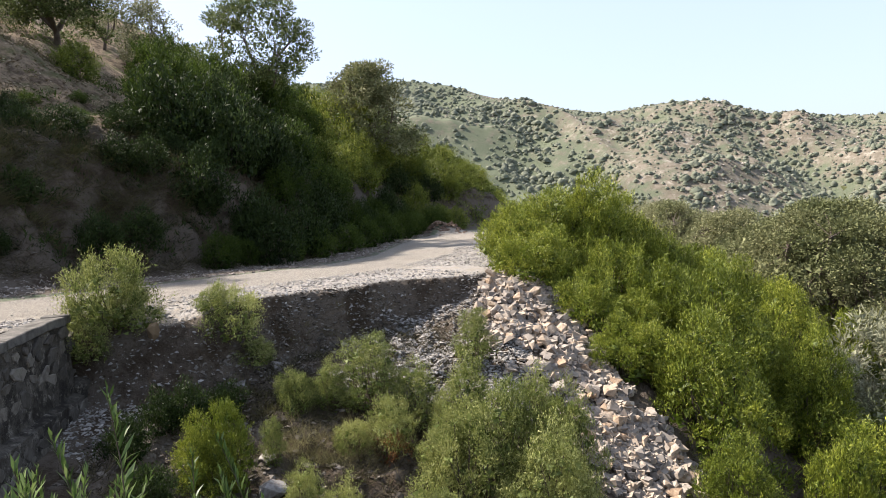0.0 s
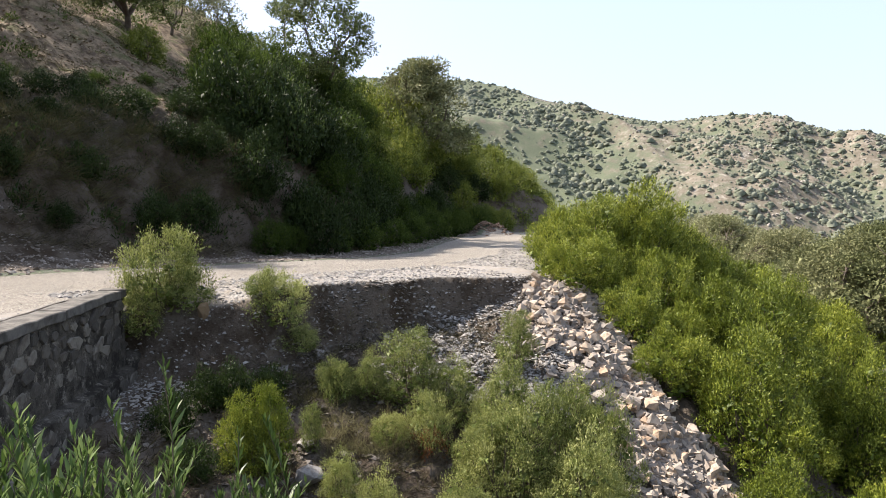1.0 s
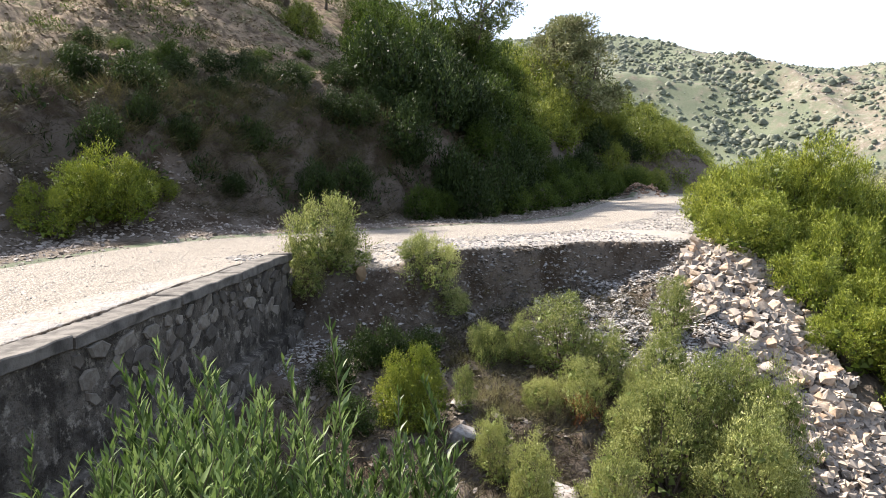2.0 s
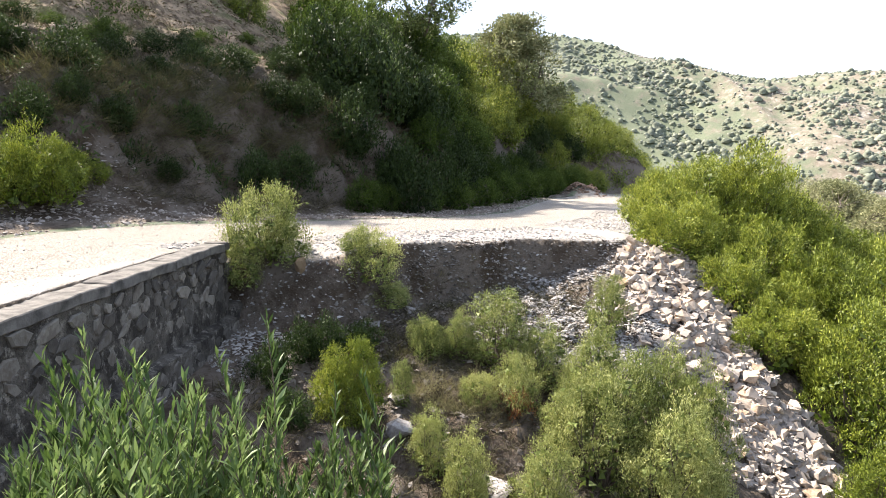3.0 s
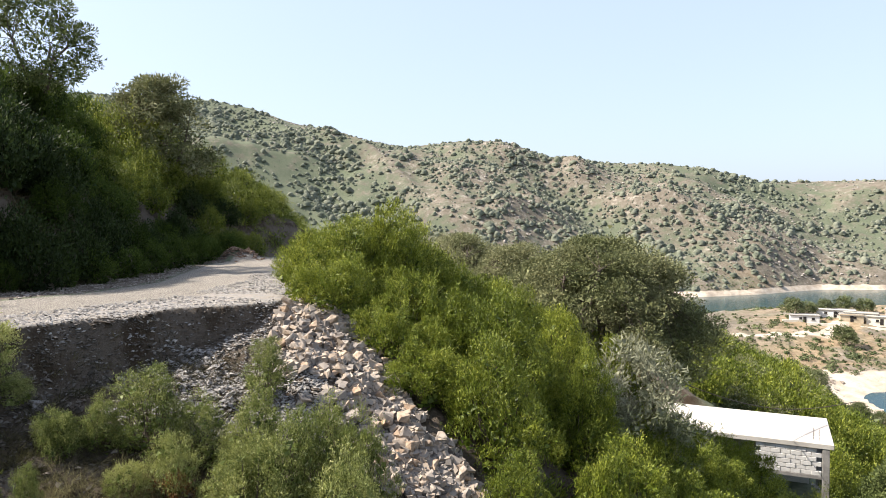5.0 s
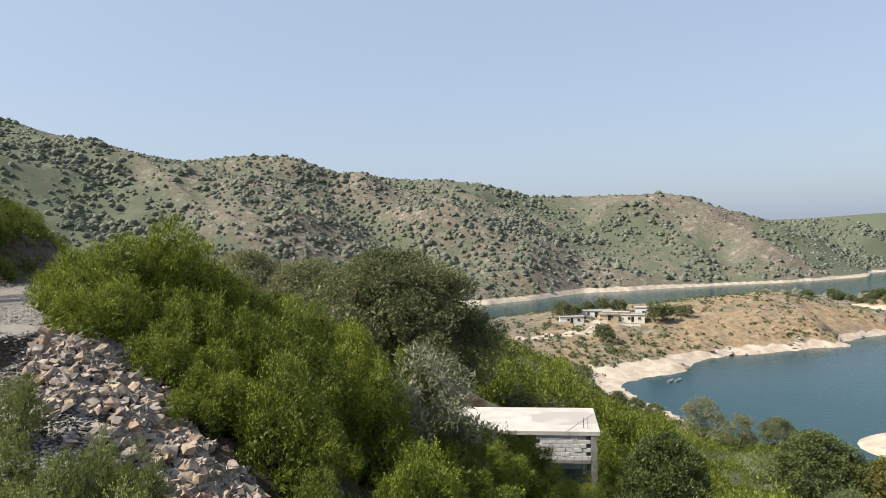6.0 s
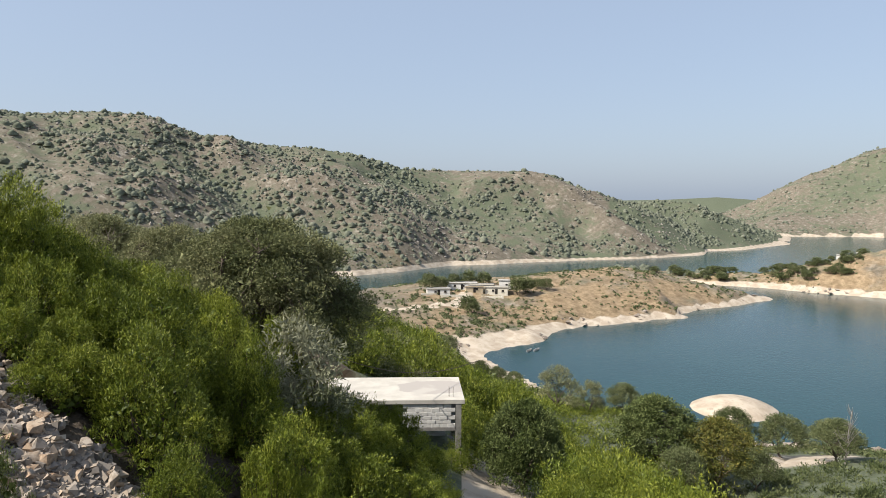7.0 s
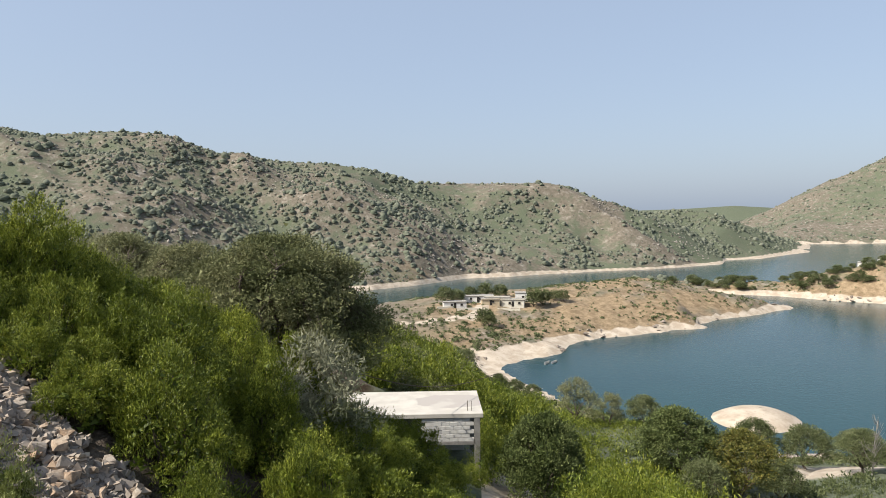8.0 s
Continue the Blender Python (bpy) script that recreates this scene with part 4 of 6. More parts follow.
tree(WILD_OLIVE[2], -25.5, 44, 1.0, "grey-green tree with open tufted crown on the hill", "hill trees")
tree(LOW_OLIVE[0], -37.5, 33.0, 1.0, "dark-crowned tree on the slope above the road", "hill trees")
tree(LOW_OLIVE[0], -28.6, 37, 0.9, "dark-crowned tree on the slope above the road", "hill trees")
tree(WILD_OLIVE[1], -40.4, 25.0, 1.25, "dark-trunked tree on the sunlit slope above the road", "hill trees")
DARK_TREE = [tree_meshes("tree", 8.0, 9.5, 7.0, 7, 150, 150, 0.3, 0.16, 1.0, M_tree, 0.25, 0.5, 1)]
GREY_TREE = [tree_meshes("tree", 7.0, 8.5, 6.0, 6, 90, 130, 0.28, 0.13, 0.95, M_olive, 0.22, 0.4, 1)]
OPEN_TREE = [tree_meshes("tree", 7.0, 7.5, 6.4, 6, 60, 90, 0.26, 0.1, 0.8, M_grey, 0.2, 0.3, 2, 0.4)]
GOLD_TREE = [tree_meshes("tree", 7.0, 8.0, 6.2, 6, 100, 130, 0.28, 0.13, 0.95, M_yellow, 0.22, 0.4, 1)]
for kind, b, r, k, label in [(DARK_TREE, 62.0, 76, 0.92, "large dark green tree with a rounded crown near the lake"), (GREY_TREE, 67.6, 106, 0.75, "grey-green tree near the sandy shore"), (GREY_TREE, 71.2, 108, 0.9, "spreading grey-green tree near the sandy shore"),
                             (GOLD_TREE, 66.8, 75, 1.0, "tree with yellowing autumn leaves"), (OPEN_TREE, 54.0, 96, 0.95, "grey-green tree leaning over the shore"), (OPEN_TREE, 56.6, 102, 0.8, "grey-green tree leaning over the shore"),
                             (GREY_TREE, 59.3, 95, 0.6, "grey-green tree near the sandy shore"), (GREY_TREE, 69.3, 74, 0.6, "spreading grey-green tree on the lower slope"), (GREY_TREE, 64.0, 70, 0.6, "spreading grey-green tree on the lower slope"),
                             (GREY_TREE, 74.8, 94, 0.75, "spreading grey-green tree on the lower slope"), (GREY_TREE, 74.2, 128, 0.75, "grey-green tree near the sandy shore")]:
    tree(kind[0], b, r, k, label, "trees by the lake", squash=0.95)
for b, r, k in [(40.3, 172, 0.6), (41.6, 166, 0.7), (42.8, 160, 0.6), (43.9, 172, 0.7), (44.8, 158, 0.55), (45.8, 166, 0.65), (46.7, 160, 0.6), (41.0, 190, 0.6), (42.6, 186, 0.7), (44.6, 184, 0.6), (47.4, 168, 0.55), (39.2, 160, 0.6), (45.2, 142, 0.5), (43.2, 140, 0.5), (46.2, 148, 0.55), (47.2, 140, 0.5), (48.0, 152, 0.5), (48.6, 138, 0.5), (49.3, 146, 0.45), (47.6, 128, 0.5), (49.0, 126, 0.45), (50.0, 134, 0.45), (46.6, 134, 0.5), (50.4, 124, 0.45), (48.3, 161, 0.45), (45.6, 154, 0.5), (44.4, 150, 0.55), (44.8, 130, 0.5)]:
    tree(GREY_TREE[0], b, r, k, "grey-green tree on the neck of the peninsula", "trees on the neck", squash=0.9)
for b, r, k in [(47.6, 38.0, 0.8), (46.3, 33.6, 0.95), (45.5, 31.5, 0.6), (44.0, 30.2, 0.5), (43.0, 29.4, 0.5)]:
    shrub(b, r, k, SLOPE, "green shrub growing beside the shed wall", "shrubs on the hillside")
ROUND = [tree_meshes("shrub", 2.6, 3.2, 2.6, 6, 110, 230, 0.1, 0.055, 0.36, M_tree, 0.08, 0.7, 2)]
place_thing("round_shrub", ROUND[0], *polar(51.2, 33.5), 1.25, 20, "dense rounded grey-green shrub beside the shed path", "shrub", squash=1.3)

# ---- scrub too plentiful to count ----


def clump_mesh(name, x, y, size, leaves, leaf, material, flat=0.8, sink=0.15, slim=0.6, shingled=False):
    """Many small bushes in one mesh: a dome of leaf tufts at each place; shingled ones close over their dome."""
    z = land(x, y)[0] - sink * size
    n = len(x)
    p = rng.normal(size=(n, leaves, 3))
    p[..., 2] = np.abs(p[..., 2])
    p = unit(p) * rng.uniform(0.45, 1.0, (n, leaves, 1))
    c = np.stack([x, y, z], 1)[:, None] + p * size[:, None, None] * np.array([1, 1, 1.25 * flat]) * rng.uniform(0.8, 1.2, (n, 1, 3))
    way = unit(p * 0.8 + rng.normal(size=(n, leaves, 3)) * 0.6 + [0, 0, 0.5])
    ln = np.repeat(size, leaves) * leaf * rng.uniform(0.6, 1.3, n * leaves)
    q = p.reshape(-1, 3)
    if shingled:
        way = unit(np.cross(q, rng.normal(size=q.shape)) + 0.35 * rng.normal(size=q.shape)).reshape(way.shape)
    v, f = leaf_arrays(c.reshape(-1, 3) - (way.reshape(-1, 3) * ln[:, None] * 0.5 if shingled else 0), way.reshape(-1, 3), ln, ln * slim, 0.2, q if shingled else None)
    me = mesh_from(name, v, f, material)
    me.attributes.new("tone", "FLOAT", "POINT").data.foreach_set("value", np.repeat(rng.uniform(size=n) ** 2, leaves * 3).astype(np.float32))
    return me


def chips_mesh(name, x, y, size, flat, material, lift=0.25, z=None):
    """Loose small stones in one mesh, each a skewed eight-faced chip."""
    n = len(x)
    z = land(x, y)[0] if z is None else z
    c = np.stack([x, y, z], 1) + np.array([0, 0, 1]) * (size * flat * lift)[:, None]
    a = unit(rng.normal(size=(n, 3)) * [1, 1, 0.35])
    b = unit(np.cross(a, rng.normal(size=(n, 3)) * 0.3 + [0, 0, 1]))
    d = np.cross(a, b)
    j = rng.uniform(0.6, 1.2, (n, 6, 1))
    s = size[:, None]
    v = np.stack([a * s, b * s * 0.7, -a * s, -b * s * 0.7, d * s * flat, -d * s * flat], 1) * j + c[:, None]
    f = np.array([(0, 1, 4), (1, 2, 4), (2, 3, 4), (3, 0, 4), (1, 0, 5), (2, 1, 5), (3, 2, 5), (0, 3, 5)])
    return mesh_from(name, v.reshape(-1, 3), (np.arange(n)[:, None, None] * 6 + f).reshape(-1, 3), material)


def blocks_mesh(name, x, y, size, flat, material, lift=0.4):
    """Loose broken stones in one mesh, each a skewed six-sided block."""
    n = len(x)
    z = land(x, y)[0] + size * flat * lift
    corner = np.array([((1, -1)[k & 1], (1, -1)[k >> 1 & 1], (1, -1)[k >> 2 & 1]) for k in range(8)], float)
    local = corner * np.stack([np.full(n, 1.0), rng.uniform(0.5, 0.8, n), rng.uniform(0.35, 0.7, n) * flat * 1.6], 1)[:, None] * rng.uniform(0.35, 1.2, (n, 8, 3)) * size[:, None, None]
    a = unit(rng.normal(size=(n, 3)) * [1, 1, 0.4])
    b = unit(np.cross(a, rng.normal(size=(n, 3)) * 0.4 + [0, 0, 1]))
    axes = np.stack([a, b, np.cross(a, b)], 1)
    v = np.einsum("nki,nij->nkj", local, axes) + np.stack([x, y, z], 1)[:, None]
    f = np.array([(0, 2, 3, 1), (4, 5, 7, 6), (0, 1, 5, 4), (2, 6, 7, 3), (0, 4, 6, 2), (1, 3, 7, 5)])
    return mesh_from(name, v.reshape(-1, 3), (np.arange(n)[:, None, None] * 8 + f).reshape(-1, 4), material)


def mound_mesh(name, x, y, size, material):
    """Far bushes in one mesh: each a lumpy, lopsided mound of broken facets with leaf tufts standing out of it."""
    n = len(x)
    z = land(x, y)[0] - 0.25 * size
    rings, steps = ((0.0, 1.0), (0.45, 1.04), (0.85, 0.78), (1.12, 0.35)), 7
    turn = rng.uniform(0, 6.28, (n, 1))
    rows = []
    for k, (up, out) in enumerate(rings):
        a = turn + np.arange(steps) * 2 * math.pi / steps + 0.45 * k
        q = out * rng.uniform(0.68, 1.25, (n, steps))
        rows.append(np.stack([np.cos(a) * q, np.sin(a) * q, up * rng.uniform(0.8, 1.15, (n, steps))], 2))
    v = np.concatenate(rows, 1) * size[:, None, None] * rng.uniform(0.8, 1.2, (n, 1, 3)) + np.stack([x, y, z], 1)[:, None]
    tri = []
    for k in range(3):
        for j in range(steps):
            a, b, c, d = k * steps + j, k * steps + (j + 1) % steps, (k + 1) * steps + (j + 1) % steps, (k + 1) * steps + j
            tri += [(a, b, c), (a, c, d)]
    tri += [(3 * steps, 3 * steps + j, 3 * steps + j + 1) for j in range(1, steps - 1)]
    f = (np.arange(n)[:, None, None] * 4 * steps + np.array(tri)).reshape(-1, 3)
    me = mesh_from(name, v.reshape(-1, 3), f, material, True)
    me.attributes.new("tone", "FLOAT", "POINT").data.foreach_set("value", np.repeat(rng.uniform(size=n) ** 1.5, 4 * steps).astype(np.float32))
    return me


def joined_mesh(name, protos, x, y, size, material):
    """Many bushes in one mesh, each a turned and scaled copy of one of the given leaf meshes."""
    z = land(x, y)[0]
    vs, fs, at = [], [], 0
    arrays = []
    for me in protos:
        co = np.empty(len(me.vertices) * 3, np.float32)
        me.vertices.foreach_get("co", co)
        arrays.append(co.reshape(-1, 3))
    for k in range(len(x)):
        v = arrays[k % len(arrays)]
        c, s = math.cos(2.4 * k), math.sin(2.4 * k)
        turned = np.stack([v[:, 0] * c - v[:, 1] * s, v[:, 0] * s + v[:, 1] * c, v[:, 2] * (0.85 + 0.3 * ((k * 7) % 10) / 10)], 1) * size[k]
        vs.append(turned + [x[k], y[k], z[k] - 0.05])
        fs.append(np.arange(len(v)).reshape(-1, 3) + at)
        at += len(v)
    me = mesh_from(name, np.concatenate(vs), np.concatenate(fs), material)
    me.attributes.new("tone", "FLOAT", "POINT").data.foreach_set("value", np.concatenate([np.full(len(v), rng.uniform() ** 1.6) for v in vs]).astype(np.float32))
    return me


def scatter(n, b0, b1, r0, r1, keep):
    """Random places within bearings and distances, thinned by keep(x, y, z) in 0..1."""
    b, r = np.radians(rng.uniform(b0, b1, n)), rng.uniform(r0, r1, n)
    x, y = r * np.sin(b), r * np.cos(b)
    z = land(x, y)[0]
    ok = rng.uniform(size=n) < keep(x, y, z)
    return x[ok], y[ok]


def stuff(name, me, label, category):
    return tagged(new(name, me), label, category, kind="stuff")


def on_far_hill(x, y, z):
    return (z > LAKE + 3.5) * smooth(-0.75, 0.5, fbm(x, y, 60, 3, 101) + 0.8 * fbm(x, y, 17, 2, 149) - 0.9 * (hill_rib(x, y) - 0.62)) * 0.95


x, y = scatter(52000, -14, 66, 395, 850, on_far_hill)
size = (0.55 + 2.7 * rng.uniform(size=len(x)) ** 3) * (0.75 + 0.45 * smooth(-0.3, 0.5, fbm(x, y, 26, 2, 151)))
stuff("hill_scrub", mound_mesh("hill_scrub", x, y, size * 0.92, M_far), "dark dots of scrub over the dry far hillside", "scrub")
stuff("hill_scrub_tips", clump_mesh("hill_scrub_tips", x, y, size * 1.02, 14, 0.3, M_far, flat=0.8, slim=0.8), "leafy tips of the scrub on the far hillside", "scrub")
x, y = scatter(22000, -14, 66, 395, 760, lambda x, y, z: (z > LAKE + 4) * smooth(-0.1, 0.45, fbm(x, y, 45, 4, 141) + 1.5 * (hill_rib(x, y) - 0.62)))
stuff("outcrops", chips_mesh("outcrops", x, y, 0.35 + 1.6 * rng.uniform(size=len(x)) ** 2.5, 0.6, island_stone("pale outcrop", (0.2, 0.175, 0.15), (0.3, 0.27, 0.235), (0.4, 0.365, 0.32))), "pale rock outcrops on the far hillside", "rocks")
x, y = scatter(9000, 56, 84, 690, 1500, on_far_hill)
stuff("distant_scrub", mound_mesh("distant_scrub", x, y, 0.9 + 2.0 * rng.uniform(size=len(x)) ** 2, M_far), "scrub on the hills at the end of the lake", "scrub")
x, y = scatter(19000, 36, 76, 150, 460, lambda x, y, z: (z > LAKE + 2.6) * smooth(-0.35, 0.35, fbm(x, y, 28, 4, 103)))
stuff("peninsula_scrub", clump_mesh("peninsula_scrub", x, y, 0.35 + 0.95 * rng.uniform(size=len(x)) ** 2.5, 26, 0.65, M_pen, slim=0.8, shingled=True), "scattered green bushes on the dry peninsula", "scrub")
LEAN = [shrub_meshes("lean_shrub", 2.0, 2.3, 22, 80, 0.13, 0.052, M_slope, 0.17, 0.4, 6)[0] for k in range(3)]
LEAN_GREY = [shrub_meshes("lean_shrub", 1.9, 2.4, 22, 80, 0.12, 0.05, M_grey, 0.17, 0.2, 6)[0] for k in range(2)]
LEAN_FAR = [shrub_meshes("lean_shrub", 2.0, 2.3, 16, 50, 0.2, 0.08, M_slope, 0.18, 0.4, 5)[0] for k in range(3)]
x, y = scatter(330, 33, 66, 42, 72, lambda x, y, z: 0.97 + 0 * x)
stuff("far_slope_scrub", joined_mesh("far_slope_scrub", LEAN_FAR, x, y, 0.5 + 0.85 * rng.uniform(size=len(x)) ** 1.6, M_slope), "green shrubs crowding the slope below the shed", "scrub")
x, y = scatter(200, 33, 66, 24, 42, lambda x, y, z: 0.97 * ~open_front(x, y) * ~near_shed(x, y, 1.0) * ((x - 26.0) ** 2 / 7 + (y - 22.3) ** 2 / 9 > 1))
stuff("slope_scrub", joined_mesh("slope_scrub", LEAN, x, y, 0.5 + 0.85 * rng.uniform(size=len(x)) ** 1.6, M_slope), "green shrubs crowding the slope above the lake", "scrub")
x, y = scatter(1500, 58, 80, 36, 130, lambda x, y, z: (z > LAKE + 3.0) * 0.9 * ((x - 98) ** 2 / 240 + (y - 31) ** 2 / 85 > 1) * smooth(-0.5, 0.2, fbm(x, y, 9, 2, 137)))
stuff("olive_thicket", clump_mesh("olive_thicket", x, y, rng.uniform(0.4, 1.1, len(x)), 90, 0.34, M_olive, slim=0.5), "olive-green scrub on the lower slope", "scrub")
x, y = scatter(1300, 33, 62, 60, 130, lambda x, y, z: (z > LAKE + 3.0) * 0.95)
stuff("lower_scrub", clump_mesh("lower_scrub", x, y, rng.uniform(0.7, 1.5, len(x)), 130, 0.22, M_slope, slim=0.45), "green scrub over the slope down to the lake", "scrub")
x, y = scatter(1700, 30, 80, 108, 200, lambda x, y, z: (z > LAKE + 3.0) * np.where((x - 98) ** 2 / 240 + (y - 31) ** 2 / 85 < 1, 0, 0.9))
stuff("shore_scrub", clump_mesh("shore_scrub", x, y, rng.uniform(0.9, 1.8, len(x)), 34, 0.5, M_olive, slim=0.7, shingled=True), "dark green scrub above the shore", "scrub")
x, y = scatter(420, 22, 64, 9, 30, lambda x, y, z: 0.95 * ~on_path(x, y) * ~(open_front(x, y) & (np.hypot(x, y) > 20)) * ~near_shed(x, y, 0.6) * ((x - 26.0) ** 2 / 7 + (y - 22.3) ** 2 / 9 > 1))
stuff("undergrowth", clump_mesh("undergrowth", x, y, rng.uniform(0.3, 0.6, len(x)), 160, 0.22, M_slope, slim=0.35), "low green undergrowth between the shrubs", "scrub")
x, y = scatter(115, 14, 44, 33, 70, lambda x, y, z: 0.9 * ~near_shed(x, y, 1.5))
stuff("olive_scrub", joined_mesh("olive_scrub", LEAN_GREY, x, y, rng.uniform(0.7, 1.2, len(x)), M_grey), "grey-green scrub on the slope behind the acacia", "scrub")
x, y = scatter(420, 38, 48, 165, 262, lambda x, y, z: (z > LAKE + 2.5) * 0.8 * smooth(-0.3, 0.2, fbm(x, y, 22, 3, 133)))
stuff("neck_scrub", clump_mesh("neck_scrub", x, y, rng.uniform(1.0, 2.4, len(x)), 60, 0.4, M_olive, slim=0.7, shingled=True), "grey-green bushes on the neck of the peninsula", "scrub")
x, y = scatter(900, 14, 45, 66, 190, lambda x, y, z: (z > LAKE + 3.0) * 0.9)
stuff("grey_scrub", clump_mesh("grey_scrub", x, y, rng.uniform(1.0, 2.0, len(x)), 100, 0.25, M_grey, slim=0.5), "grey-green scrub and small trees above the inlet", "scrub")
x, y = scatter(900, -3.5, 8, 40, 76, lambda x, y, z: (land(x, y)[1] < -3.6) * 0.95)
stuff("spur_scrub", clump_mesh("spur_scrub", x, y, rng.uniform(0.45, 0.95, len(x)), 110, 0.24, M_slope, slim=0.35), "bright green scrub on the spur beyond the bend", "scrub")
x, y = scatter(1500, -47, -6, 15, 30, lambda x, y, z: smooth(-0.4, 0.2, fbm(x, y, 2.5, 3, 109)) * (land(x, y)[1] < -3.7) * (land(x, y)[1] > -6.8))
stuff("bank_weeds", clump_mesh("bank_weeds", x, y, rng.uniform(0.12, 0.5, len(x)), 46, 0.36, M_dark, slim=0.35), "weeds in shade-dark colour clinging to the shaded cut bank", "weeds")
x, y = scatter(1600, -60, -10, 22, 90, lambda x, y, z: (z > 2) * 0.8 * smooth(-0.3, 0.2, fbm(x, y, 9, 3, 107)))
stuff("hilltop_scrub", clump_mesh("hilltop_scrub", x, y, rng.uniform(0.2, 0.5, len(x)), 80, 0.26, M_hedge, slim=0.4), "low green scrub over the sunlit hilltop", "scrub")

# ---- stones, gravel, grass ----


def hull_mesh(name, size, points, material, seed):
    """An angular stone: the hull of a few random points in a box."""
    rnd = random.Random(seed)
    bm = bmesh.new()
    for k in range(points):
        if k < 8:
            v = Vector(((1, -1)[k & 1], (1, -1)[k >> 1 & 1], (1, -1)[k >> 2 & 1])) * 0.72
            v = Vector([c * rnd.uniform(0.35, 1.15) for c in v])
        else:
            v = Vector((rnd.gauss(0, 1), rnd.gauss(0, 1), rnd.gauss(0, 1))).normalized() * rnd.uniform(0.75, 0.95)
        bm.verts.new((v.x * size[0], v.y * size[1], v.z * size[2]))
    done = bmesh.ops.convex_hull(bm, input=bm.verts)
    bmesh.ops.delete(bm, geom=list({g for g in done["geom_interior"] + done["geom_unused"] if isinstance(g, bmesh.types.BMVert)}), context="VERTS")
    bmesh.ops.recalc_face_normals(bm, faces=bm.faces)
    me = bpy.data.meshes.new(name)
    bm.to_mesh(me)
    bm.free()
    me.materials.append(material)
    return me


M_chips = island_stone("loose slate", (0.17, 0.16, 0.15), (0.28, 0.265, 0.245), (0.42, 0.39, 0.35))
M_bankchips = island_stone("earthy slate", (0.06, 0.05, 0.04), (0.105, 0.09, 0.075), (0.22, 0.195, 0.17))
M_scree = island_stone("brown scree", (0.13, 0.105, 0.085), (0.23, 0.195, 0.165), (0.36, 0.32, 0.28))
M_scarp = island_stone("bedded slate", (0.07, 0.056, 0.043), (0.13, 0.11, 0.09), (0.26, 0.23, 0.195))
M_rubble_small = island_stone("small rubble", (0.16, 0.142, 0.125), (0.31, 0.27, 0.23), (0.44, 0.345, 0.255))

# tipped rubble below the bend: its middle line and half width
FAN = [(1.35, 15.5), (1.6, 14.5), (1.75, 13.4), (1.85, 12.6), (2.3, 12.1), (2.95, 11.7), (3.1, 11.2), (3.2, 10.7), (3.1, 10.0), (3.6, 9.2)]
FAN_W = [0.45, 0.85, 1.0, 1.0, 0.9, 0.65, 0.85, 1.1, 1.2, 1.0]
ROCKS = [hull_mesh("stone", (1.0, rnd_b, rnd_c), 13, M_rubble, 40 + k) for k, (rnd_b, rnd_c) in enumerate([(0.7, 0.5), (0.8, 0.6), (0.6, 0.4), (0.9, 0.5), (0.75, 0.7), (0.55, 0.45), (0.85, 0.35), (0.7, 0.6), (0.65, 0.5), (0.95, 0.6)])]


def in_fan(n, grow=1.0):
    t = rng.uniform(0, len(FAN) - 1.01, n)
    i = t.astype(int)
    p = np.array(FAN)
    c = p[i] + (p[i + 1] - p[i]) * (t - i)[:, None]
    way = unit(p[i + 1] - p[i])
    off = rng.uniform(-1, 1, n) * np.interp(t, np.arange(len(FAN)), FAN_W) * grow
    return c[:, 0] + way[:, 1] * off, c[:, 1] - way[:, 0] * off


def build_rubble():
    pile = new("rubble_pile")
    pile.matrix_world = pose(1.8, 14.0, height(1.8, 14.0))
    back = pile.matrix_world.inverted()
    x, y = in_fan(300)
    z = land(x, y)[0]
    for k in range(300):
        s = 0.08 + 0.15 * rng.uniform() ** 2.0
        ob = new("stone", ROCKS[k % len(ROCKS)])
        ob.parent = pile
        turn = Euler((rng.uniform(-0.7, 0.7), rng.uniform(-0.7, 0.7), rng.uniform(0, 6.28)))
        ob.matrix_basis = back @ Matrix.LocRotScale((x[k], y[k], z[k] + s * rng.uniform(0.1, 0.75)), turn, (s, s, s))
    x, y = in_fan(4200, 1.15)
    me = blocks_mesh("loose_rubble", x, y, 0.035 + 0.085 * rng.uniform(size=len(x)) ** 1.5, 0.6, M_rubble_small, 0.6)
    me.transform(back)
    tagged(part("loose_rubble", me, pile), kind="stuff")
    return tagged(pile, "tipped slope of pale angular broken rubble stones", "rubble")


build_rubble()


def road_band(n, w0, w1, s0, s1):
    """Random places at offsets s0..s1 from the road's centre between two of its corners."""
    t = rng.uniform(w0, w1, n)
    i = t.astype(int)
    p = np.array([q[:2] for q in ROAD], float)
    c = p[i] + (p[i + 1] - p[i]) * (t - i)[:, None]
    way = unit(p[i + 1] - p[i])
    s = rng.uniform(s0, s1, n)
    return c[:, 0] + way[:, 1] * s, c[:, 1] - way[:, 0] * s


x, y = road_band(6000, 5.2, 9.5, -2.9, 2.2)
stuff("road_grit", chips_mesh("road_grit", x, y, 0.005 + 0.022 * rng.uniform(size=len(x)) ** 3, 0.45, M_chips), "loose grit scattered over the dusty road", "gravel")
x, y = road_band(22000, 6.8, 10.6, 1.3, 4.6)
keep = land(x, y)[2] < 0.6
x, y = x[keep], y[keep]
stuff("verge_gravel", chips_mesh("verge_gravel", x, y, 0.01 + 0.055 * rng.uniform(size=len(x)) ** 4, 0.35, M_chips), "grey slate gravel along the road's edge", "gravel")
